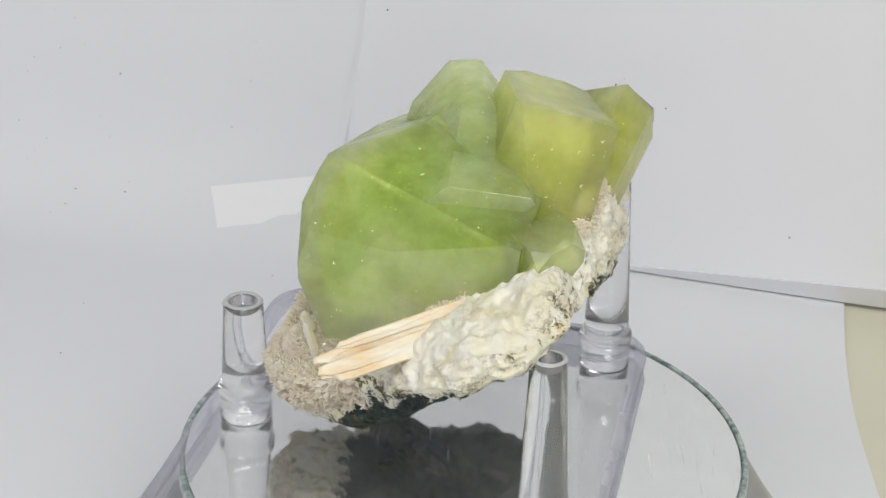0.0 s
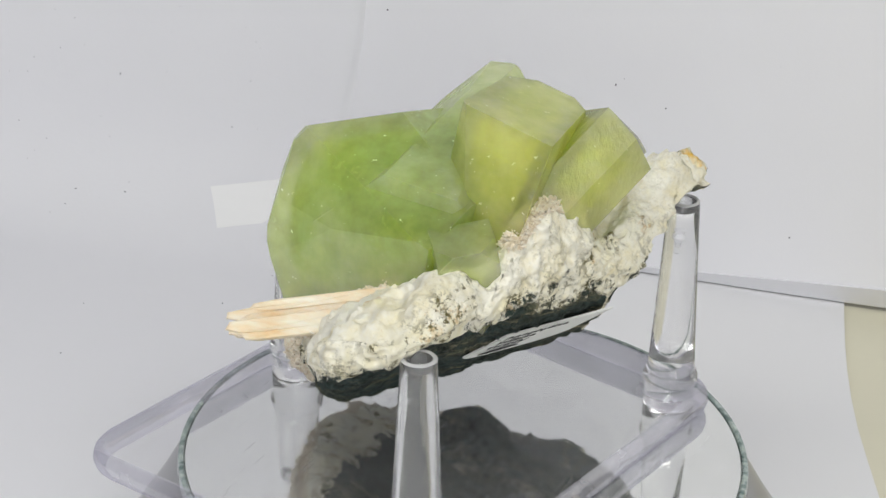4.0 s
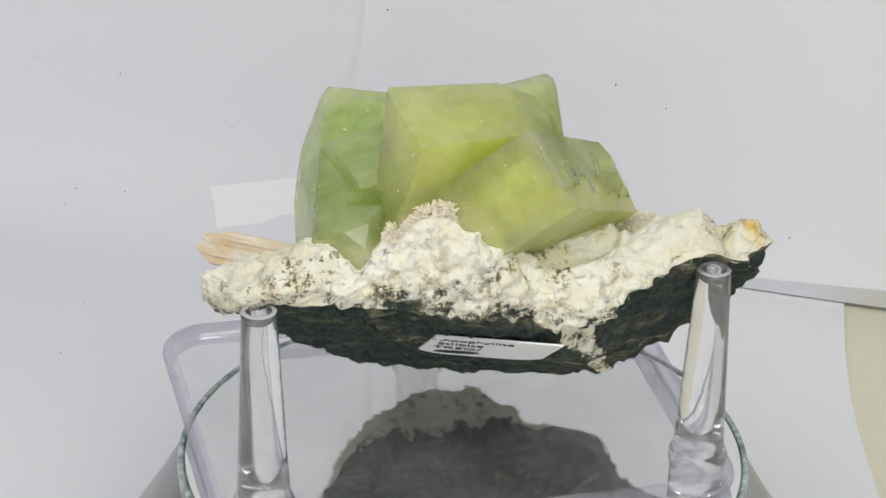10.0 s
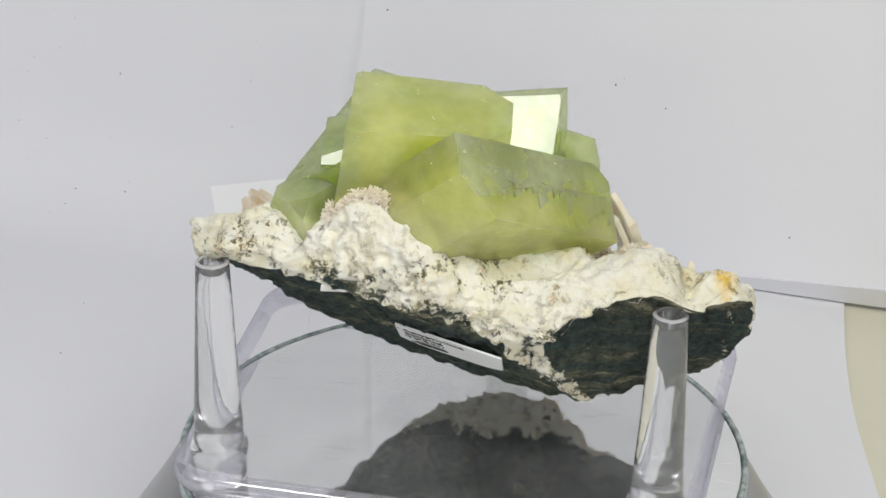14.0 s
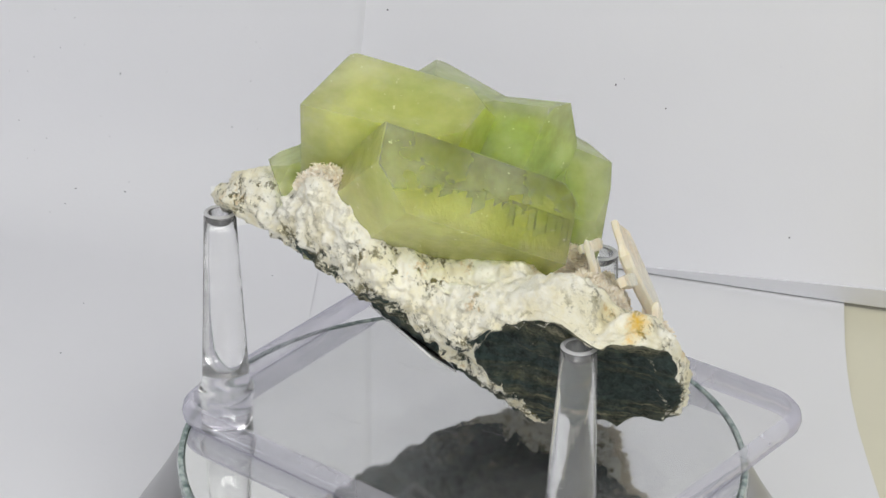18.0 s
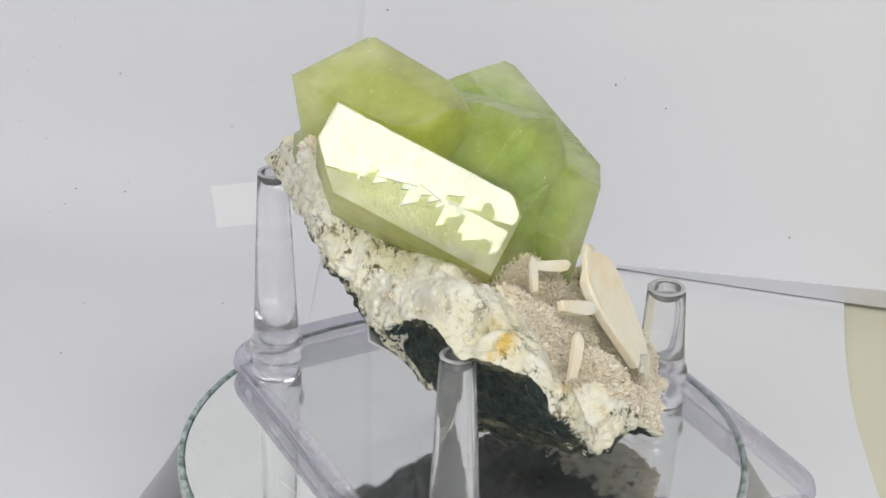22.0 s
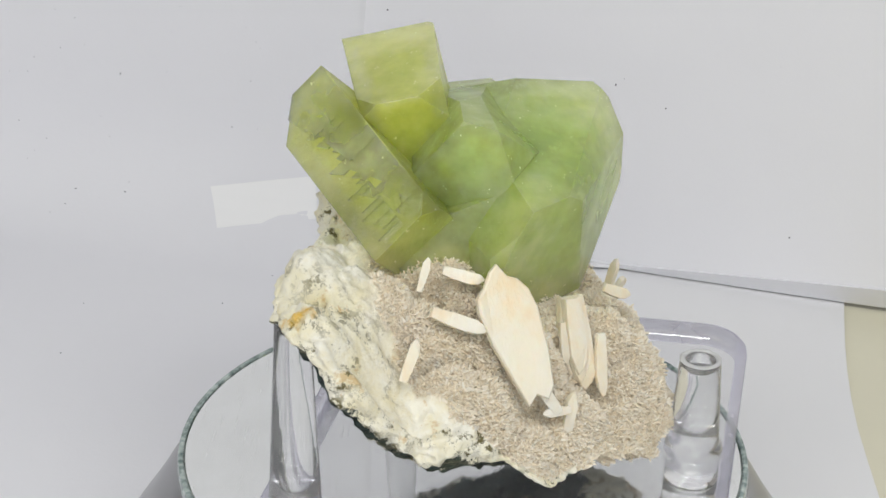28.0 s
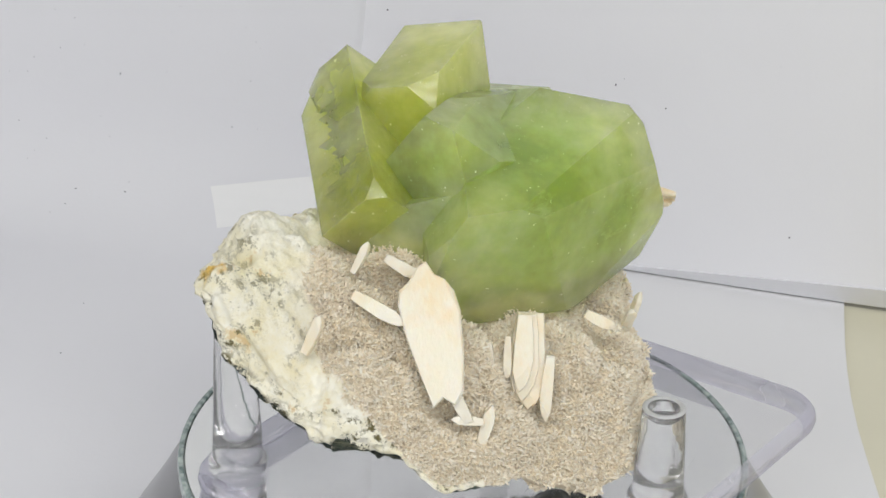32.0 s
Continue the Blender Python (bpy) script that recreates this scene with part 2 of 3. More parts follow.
def smooth(ob, angle=None):
    for p in ob.data.polygons:
        p.use_smooth = True
    if angle:
        ob.data.set_sharp_from_angle(angle=radians(angle))
    return ob


def lathe(profile, seg=48, center=(0, 0, 0)):
    """A closed body of revolution from (radius, height) pairs, bottom to top."""
    bm = bmesh.new()
    rings = []
    for r, z in profile:
        rings.append([bm.verts.new((center[0] + r * math.cos(k * math.tau / seg), center[1] + r * math.sin(k * math.tau / seg), center[2] + z)) for k in range(seg)])
    for a, b in zip(rings, rings[1:]):
        for k in range(seg):
            bm.faces.new((a[k], a[(k + 1) % seg], b[(k + 1) % seg], b[k]))
    bm.faces.new(rings[0][::-1])
    bm.faces.new(rings[-1])
    return bm


def solid(planes, bevel=0.0, mid=(0, 0, -0.43)):
    """A convex crystal: the space under planes (normal, distance) of the plan, scaled to metres over the mirror."""
    bm = bmesh.new()
    bmesh.ops.create_cube(bm, size=0.7)
    bmesh.ops.translate(bm, verts=bm.verts, vec=mid)
    for nx, ny, nz, d in planes:
        n = Vector((nx, ny, nz))
        ln = n.length
        res = bmesh.ops.bisect_plane(bm, geom=bm.verts[:] + bm.edges[:] + bm.faces[:], plane_co=n / ln * (d / ln), plane_no=n / ln, clear_outer=True)
        cut = [e for e in res["geom_cut"] if isinstance(e, bmesh.types.BMEdge)]
        if len(cut) > 2:
            bmesh.ops.contextual_create(bm, geom=cut)
    bmesh.ops.remove_doubles(bm, verts=bm.verts, dist=0.0006)
    bmesh.ops.recalc_face_normals(bm, faces=bm.faces)
    if bevel:
        bmesh.ops.bevel(bm, geom=bm.edges[:], offset=bevel, segments=1, affect="EDGES", clamp_overlap=True)
    for v in bm.verts:
        v.co = plan(*v.co)
    return bm


def plan(x, y, z):
    return Vector((x * U, y * U, (z + 0.618) * U))


def box_planes(x, y, z, rx, ry, rz, cuts=()):
    """Planes of a block with the axes x, y, z and its reach along each; cuts: corner planes by axis weights and distance."""
    x, y, z = (Vector(a).normalized() for a in (x, y, z))
    rows = []
    for a, (lo, hi) in ((x, rx), (y, ry), (z, rz)):
        rows += [(*a, hi), (*(-a), -lo)]
    for i, j, k, d in cuts:
        n = x * i + y * j + z * k
        c = x * (rx[1] if i > 0 else rx[0]) + y * (ry[1] if j > 0 else ry[0]) + z * (rz[1] if k > 0 else rz[0])
        n.normalize()
        rows.append((*n, n.dot(c) - d))
    return rows


# ---- the room and the paper ----
def sheet(name, corners, material, label, category, thick=0.0004, nu=2, nv=2, lift=None):
    """A paper sheet over four corners, subdivided, with a thickness; lift(u, v) moves a point."""
    bm = bmesh.new()
    a, b, c, d = (Vector(p) for p in corners)
    grid = []
    for j in range(nv + 1):
        row = []
        for i in range(nu + 1):
            u, v = i / nu, j / nv
            p = (a * (1 - u) + b * u) * (1 - v) + (d * (1 - u) + c * u) * v
            if lift:
                p = p + Vector(lift(u, v))
            row.append(bm.verts.new(p))
        grid.append(row)
    for j in range(nv):
        for i in range(nu):
            bm.faces.new((grid[j][i], grid[j][i + 1], grid[j + 1][i + 1], grid[j + 1][i]))
    bm.normal_update()
    bmesh.ops.solidify(bm, geom=bm.faces[:], thickness=thick)
    ob = smooth(part(name, bm, material, None), 40)
    return tagged(ob, label, category, kind="structure")


def slab(name, lo, hi, material, label, category):
    bm = bmesh.new()
    bmesh.ops.create_cube(bm, size=1)
    for v in bm.verts:
        v.co = [(l + h) / 2 + c * (h - l) for c, l, h in zip(v.co, lo, hi)]
    return tagged(part(name, bm, material, None), label, category, kind="structure")


slab("table", (-0.7, -0.9, -0.03), (0.7, 0.6, -0.001), M_TABLE, "cream painted tabletop under the white paper", "table")
sheet("paper_sheet", ((-0.45, -0.5, 0), (0.092, -0.5, 0), (0.0985, 0.1525, 0), (-0.45, 0.255, 0)), M_PAPER, "white paper sheet lying flat on the cream tabletop", "paper", nu=40, nv=48, lift=lambda u, v: (-0.0080 * u ** 4 * math.sin(math.pi * min(0.5, (1 - v) / 0.24)), 0, 0))


def sweep_sheet(name, x0, x1, nu, path, material, label, thick=0.0004, gather=1.0):
    """A standing paper sheet: path(x) gives its points from the foot to the top."""
    bm = bmesh.new()
    grid = [[bm.verts.new(p) for p in path(x0 + (x1 - x0) * (1 - (1 - i / nu) ** gather))] for i in range(nu + 1)]
    for a, b in zip(grid, grid[1:]):
        for j in range(len(a) - 1):
            bm.faces.new((a[j], b[j], b[j + 1], a[j + 1]))
    bmesh.ops.recalc_face_normals(bm, faces=bm.faces)
    bmesh.ops.solidify(bm, geom=bm.faces[:], thickness=thick)
    return tagged(smooth(part(name, bm, material, None), 40), label, "backdrop", kind="structure")


def ease(x, a, b):
    t = max(0.0, min(1.0, (x - a) / (b - a)))
    return t * t * (3 - 2 * t)


def back_path(x):
    # the foot runs out flat under the turntable on one side; on the other an added fold tucked under makes the band of
    # shade below the lifted edge
    free = ease(x, -0.03, 0.035)
    deep = 0.0019 * ease(x, 0.03, 0.12)
    shade_fold = 0.0055 * ease(x, 0.0, 0.13) + deep
    wall = 0.1731 - 0.205 * x - shade_fold / 0.5035 + 1.286 * deep
    bend = 0.03 * (1 - free) + 0.0004 * free
    flat = 0.16 * (1 - free)
    rise = 0.0008 + shade_fold
    pts = [(x, wall - bend - flat * (1 - k / 6) + 0.7 * shade_fold * (1 - k / 6), rise - shade_fold * (1 - k / 6)) for k in range(6)]
    pts += [(x, wall - bend + bend * math.sin(radians(k * 9)), rise + bend * (1 - math.cos(radians(k * 9)))) for k in range(11)]
    pts += [(x, wall + 0.06 * (k / 20) ** 2, rise + bend + (0.55 - bend) * k / 20) for k in range(1, 21)]
    return pts


sweep_sheet("backdrop", -0.42, 0.42, 84, back_path, M_SHEET, "white backdrop paper curving up behind the turntable, faintly lilac")


def peel_path(x):
    # the second sheet follows the first and peels off it towards its top free edge
    k0 = ease(x, -0.14, -0.026)
    pts = []
    for px, py, pz in back_path(min(x, -0.031)):
        lean = (0.0022 * k0 * ease(pz, 0.02, 0.085) + 0.0003) * (1 - ease(x, -0.0290, -0.0255))
        pts.append((x - 0.010 * k0 * max(0.0, 1 - (pz - 0.02) / 0.05), py - 0.0003 - lean, pz + 0.0006))
    return pts


sweep_sheet("backdrop_overlap", -0.42, -0.0255, 40, peel_path, M_SHEET, "second white paper sheet lapped over the backdrop, peeling forward", 0.0002, 3.0)


STRIP = tuple(Vector(p) for p in ((-0.0679, 0.1690, 0.0060), (-0.0408, 0.1655, 0.0098), (-0.0416, 0.1765, 0.0193), (-0.0706, 0.1795, 0.0141)))


def hug(u, v):
    # the strip lies close to the curved paper behind it
    a, b, c, d = STRIP
    p = (a * (1 - u) + b * u) * (1 - v) + (d * (1 - u) + c * u) * v
    pts = peel_path(p.x)
    for (_, y0, z0), (_, y1, z1) in zip(pts, pts[1:]):
        if z0 <= p.z <= z1 and z1 > z0:
            return (0, y0 + (y1 - y0) * (p.z - z0) / (z1 - z0) - 0.0026 - p.y, 0.0001)
    return (0, 0, 0)


# a thin rectangle, whiter than the backdrop it lies on
sheet("pale_strip", STRIP, M_PALE_STRIP, "thin white rectangle on the backdrop, paler than the sheet behind it", "paper", 0.00006, 16, 16, hug)

# specks of dust on the paper: place and size
SPECKS = ((-0.0953, 0.1892, 0.0425, 6), (-0.0581, 0.1610, 0.0026, 6), (0.0817, 0.1475, 0.0181, 6), (0.0491, 0.1585, 0.0481, 5), (-0.1087, 0.1850, 0.0101, 5), (-0.1112, 0.1815, 0.0070, 5),
          (-0.0946, 0.1825, 0.0106, 5), (-0.0649, 0.1847, 0.0297, 4), (-0.0509, 0.1505, 0.0021, 4), (-0.0618, 0.1345, 0.0020, 4), (-0.0969, 0.1065, 0.0020, 4), (-0.0225, 0.1765, 0.0664, 6),
          (0.0754, 0.1502, 0.0629, 3), (-0.1220, 0.1955, 0.0402, 3), (-0.1119, 0.1929, 0.0482, 4), (-0.0966, 0.1324, 0.0020, 3), (-0.1180, 0.1940, 0.0211, 3), (-0.0996, 0.1909, 0.0234, 3),
          (0.0364, 0.1625, 0.0527, 7), (0.0384, 0.1620, 0.0545, 4))


def specks():
    bm = bmesh.new()
    rnd = random.Random(5)
    more = []
    for _ in range(34):
        x, z = rnd.uniform(-0.128, -0.055), 0.003 + 0.06 * rnd.random() ** 1.3
        for (_, y0, z0), (_, y1, z1) in zip(peel_path(x), peel_path(x)[1:]):
            if z0 <= z <= z1 and z1 > z0:
                more.append((x, y0 + (y1 - y0) * (z - z0) / (z1 - z0) - 0.0009, z, rnd.uniform(1.5, 3.2)))
    for x, y, z, size in SPECKS + tuple(more):
        y -= 0.0008 if x < -0.03 else 0.0
        r = size * 0.000045
        got = bmesh.ops.create_icosphere(bm, subdivisions=2, radius=r)["verts"]
        a, k = rnd.uniform(0, 3), rnd.uniform(0.5, 0.9)
        for v in got:
            c = v.co * (1 + 0.3 * noise.noise(v.co * 4000 + Vector((x * 900, 0, 0))))
            v.co = (x + c.x * math.cos(a) - c.z * k * math.sin(a), y + c.y * 0.4, z + c.x * math.sin(a) + c.z * k * math.cos(a))
    return tagged(part("dust_specks", bm, M_DUST, None), "dark specks of dust on the white backdrop paper", "dust", kind="stuff")


specks()

# ---- turntable ----
turntable = tagged(new("turntable"), "silver motorised turntable with a round mirror top", "turntable")
turntable.location = (0, 0, 0)
smooth(part("base", lathe([(0.070, 0.0), (0.074, 0.002), (0.075, 0.006), (0.067, 0.016), (0.0565, 0.032), (0.0515, 0.0405), (0.050, 0.0418)], 96), M_SILVER, turntable, "silver flared plastic base"), 35)
platter = part("mirror_top", lathe([(0.0480, -0.0028), (0.0488, -0.0026), (0.0490, -0.0002), (0.0488, 0.0)], 128), M_MIRROR, turntable, "round scratched mirror disc")
platter.location = (0, 0, TOP)


def ring_mesh(profile, seg):
    """A ring: a closed section of (radius, height) pairs turned round the axis."""
    bm = bmesh.new()
    rows = [[bm.verts.new((r * math.cos(k * math.tau / seg), r * math.sin(k * math.tau / seg), z)) for r, z in profile] for k in range(seg)]
    n = len(profile)
    for k in range(seg):
        a, b = rows[k], rows[(k + 1) % seg]
        for j in range(n):
            bm.faces.new((a[j], b[j], b[(j + 1) % n], a[(j + 1) % n]))
    bmesh.ops.recalc_face_normals(bm, faces=bm.faces)
    return bm


rim = smooth(part("glass_rim", ring_mesh([(0.0491, -0.0030), (0.0501, -0.0026), (0.0503, -0.0012), (0.0500, 0.0002), (0.0494, 0.0003), (0.0491, 0.0001)], 160), M_GLASS_EDGE, platter, "chipped greenish glass edge of the mirror"), 30)

# ---- three-peg stand ----
stand = tagged(new("display_stand"), "clear acrylic three-peg stand with a square base plate", "stand")
PM, PN = Vector((0.19, 0.982, 0)).normalized(), Vector((0.982, -0.19, 0)).normalized()


def plate_mesh(m0, m1, n0, n1, z0, z1, r, flare):
    """The rounded square plate, a little wider at one side, its edges rounded too."""
    ring = []
    for cm, cn, a0 in ((m1 - r, n1 - r, 0), (m0 + r, n1 - r, 90), (m0 + r - flare, n0 + r, 180), (m1 - r + flare, n0 + r, 270)):
        ring += [(cm, cn, radians(a0 + k * 11.25)) for k in range(9)]
    e = (z1 - z0) / 2
    bm = bmesh.new()
    loops = []
    for k in range(7):
        b = radians(-90 + k * 30)
        out, z = r - e * 0.9 + e * 0.9 * math.cos(b), (z0 + z1) / 2 + e * math.sin(b)
        row = []
        for cm, cn, a in ring:
            p = PM * (cm + out * math.cos(a)) + PN * (cn + out * math.sin(a))
            row.append(bm.verts.new(plan(p.x, p.y, z)))
        loops.append(row)
    n = len(ring)
    for a, c in zip(loops, loops[1:]):
        for k in range(n):
            bm.faces.new((a[k], a[(k + 1) % n], c[(k + 1) % n], c[k]))
    for flat in (bm.faces.new(loops[0][::-1]), bm.faces.new(loops[-1])):
        flat.material_index = 1
    bmesh.ops.recalc_face_normals(bm, faces=bm.faces)
    return bm


smooth(part("base_plate", plate_mesh(-0.1655, 0.1521, -0.1685, 0.1015, -0.6177, -0.6012, 0.031, 0.0095), [M_EDGE, M_PLATE], stand, "clear square base plate with rounded corners"), 50)


def peg(x, y, top):
    h = (top + 0.6012) * U
    b = plan(x, y, -0.6012)
    r0 = 0.0153 * U
    r1 = r0 - 0.0054 * U * h / (0.130 * U)
    prof = [(0.0166 * U, -0.0045), (0.0168 * U, -0.0001), (0.0179 * U, 0.0004), (0.0178 * U, 0.0018), (0.0172 * U, 0.0023), (0.0164 * U, 0.0026), (r0, 0.0030)]
    prof += [(r0 + (r1 - r0) * k / 6, 0.0030 + (h - 0.0036) * k / 6) for k in range(1, 7)]
    prof += [(r1 - 0.0002, h - 0.0001), (r1 * 0.82, h), (r1 * 0.68, h - 0.0005), (r1 * 0.62, h - 0.0016), (r1 * 0.45, h - 0.0021), (r1 * 0.2, h - 0.0023)]
    ob = smooth(part("peg", lathe(prof, 40, b), M_ACRYLIC, stand, "tapered clear acrylic peg with a dished tip"), 40)
    # added ring, pale where the tip's rim would mirror the lamp
    ring = ring_mesh([(r1 * 0.74, h - 0.0001), (r1 * 0.80, h + 0.00012), (r1 * 0.92, h + 0.00012), (r1 + 0.00002, h - 0.00015), (r1 - 0.0002, h - 0.0003)], 40)
    bmesh.ops.translate(ring, verts=ring.verts, vec=b)
    smooth(part("tip", ring, M_TIP, ob, "frosted ring added on the peg's tip for its bright reflection"), 50)
    return ob


peg(0.0441, -0.1479, -0.4718)
peg(0.0953, 0.1125, -0.4718)
peg(-0.1407, 0.0301, -0.5354)

# ---- mineral specimen ----
specimen = tagged(new("mineral_specimen"), "green crystal cluster on white-crusted dark rock, resting on pegs", "mineral")

OUTLINE = ((0.098, 0.03), (0.101, 0.08), (0.106, 0.125), (0.088, 0.155), (0.052, 0.158), (0.022, 0.146), (-0.012, 0.134), (-0.048, 0.122), (-0.082, 0.082),
           (-0.107, 0.063), (-0.120, 0.030), (-0.112, -0.012), (-0.085, -0.056), (-0.052, -0.098), (-0.022, -0.140), (-0.002, -0.162), (0.032, -0.158),
           (0.053, -0.132), (0.063, -0.098), (0.078, -0.055), (0.090, -0.010))
MID = (0.0, -0.005)


def rim_radius(a):
    """The rock's reach from its middle at the angle a, from the corners of its outline."""
    best = 0.1
    for (x0, y0), (x1, y1) in zip(OUTLINE, OUTLINE[1:] + OUTLINE[:1]):
        x0, y0, x1, y1 = x0 - MID[0], y0 - MID[1], x1 - MID[0], y1 - MID[1]
        den = math.cos(a) * (y1 - y0) - math.sin(a) * (x1 - x0)
        if abs(den) < 1e-9:
            continue
        r = (x0 * (y1 - y0) - y0 * (x1 - x0)) / den
        px, py = r * math.cos(a), r * math.sin(a)
        s = ((px - x0) * (x1 - x0) + (py - y0) * (y1 - y0)) / ((x1 - x0) ** 2 + (y1 - y0) ** 2)
        if r > 0 and -1e-6 <= s <= 1 + 1e-6:
            best = r
    return best


def hump(x, y, cx, cy, h, w):
    return h * math.exp(-((x - cx) ** 2 + (y - cy) ** 2) / (w * w))


def knoll(x, y, cx, cy, h, w):
    """A flat-topped hump with steep sides."""
    d2 = ((x - cx) ** 2 + (y - cy) ** 2) / (w * w)
    return h / (1 + d2 * d2 * 0.5)


def step(x, a, b):
    t = max(0.0, min(1.0, (x - a) / (b - a)))
    return t * t * (3 - 2 * t)


# furrows between the lobes of the crust: from, to, depth and half width
FURROWS = ((0.066, 0.154, 0.049, 0.146, 0.010, 0.006), (0.049, 0.146, 0.028, 0.137, 0.010, 0.007), (0.038, 0.120, 0.000, 0.110, 0.013, 0.008), (0.060, 0.076, 0.018, 0.074, 0.012, 0.009),
           (0.074, 0.016, 0.071, 0.054, 0.011, 0.007), (-0.030, 0.108, -0.052, 0.088, 0.011, 0.010), (0.068, -0.108, 0.052, -0.090, 0.009, 0.006), (0.078, -0.012, 0.090, 0.000, 0.008, 0.006),
           (-0.066, -0.010, -0.090, 0.006, 0.010, 0.010), (0.020, -0.120, 0.030, -0.146, 0.006, 0.006), (0.080, 0.124, 0.094, 0.121, 0.010, 0.005))


def rock_top(x, y):
    z = -0.459 + (0.80 + 0.30 * step(y, 0.02, 0.06)) * min(x, 0)
    z -= 0.90 * max(0, y - 0.07) * step(-x, -0.075, -0.01)
    z += knoll(x, y, 0.082, -0.043, 0.044, 0.025) + hump(x, y, 0.066, -0.078, 0.022, 0.026) + hump(x, y, 0.040, -0.118, 0.022, 0.026)
    z += hump(x, y, 0.007, 0.127, 0.018, 0.018) + hump(x, y, 0.090, 0.143, 0.010, 0.013) + hump(x, y, 0.086, 0.101, 0.021, 0.022) + hump(x, y, 0.043, 0.102, 0.012, 0.018) + hump(x, y, -0.088, 0.03, 0.012, 0.028)
    for x0, y0, x1, y1, deep, w in FURROWS:
        ln2 = (x1 - x0) ** 2 + (y1 - y0) ** 2
        k = max(0.0, min(1.0, ((x - x0) * (x1 - x0) + (y - y0) * (y1 - y0)) / ln2))
        z -= hump(x, y, x0 + k * (x1 - x0), y0 + k * (y1 - y0), deep, w)
    z += hump(x, y, 0.045, -0.01, 0.012, 0.03) + hump(x, y, 0.066, 0.068, 0.012, 0.022)
    return z


def between(table, v):
    for (a0, v0), (a1, v1) in zip(table, table[1:]):
        if a0 <= v <= a1:
            return v0 + (v1 - v0) * (v - a0) / (a1 - a0)
    return table[-1][1]


LOWER = ((0, -0.488), (15, -0.500), (28, -0.494), (38, -0.470), (47, -0.458), (58, -0.470), (63, -0.478), (66, -0.500), (75, -0.530), (82, -0.550), (100, -0.552), (120, -0.548),
         (135, -0.582), (165, -0.588), (185, -0.584), (210, -0.562), (235, -0.535), (255, -0.512), (268, -0.498), (287, -0.473), (300, -0.472), (320, -0.478), (345, -0.484), (360, -0.488))


def rock_under(x, y, rim_z, s):
    """The underside: two slanting flats, by the label and the bare dark face, over a nearly level bottom."""
    flat = max(-0.5175 + 0.738 * (x - 0.033) - 0.473 * (y + 0.0385), -0.6627 + 1.814 * x + 0.265 * y, -0.571 + 0.15 * x + 0.12 * max(0.0, y))
    s = s ** 10
    return rim_z * s + flat * (1 - s)


LABEL_AT = Vector((0.030, -0.008, -0.5305))


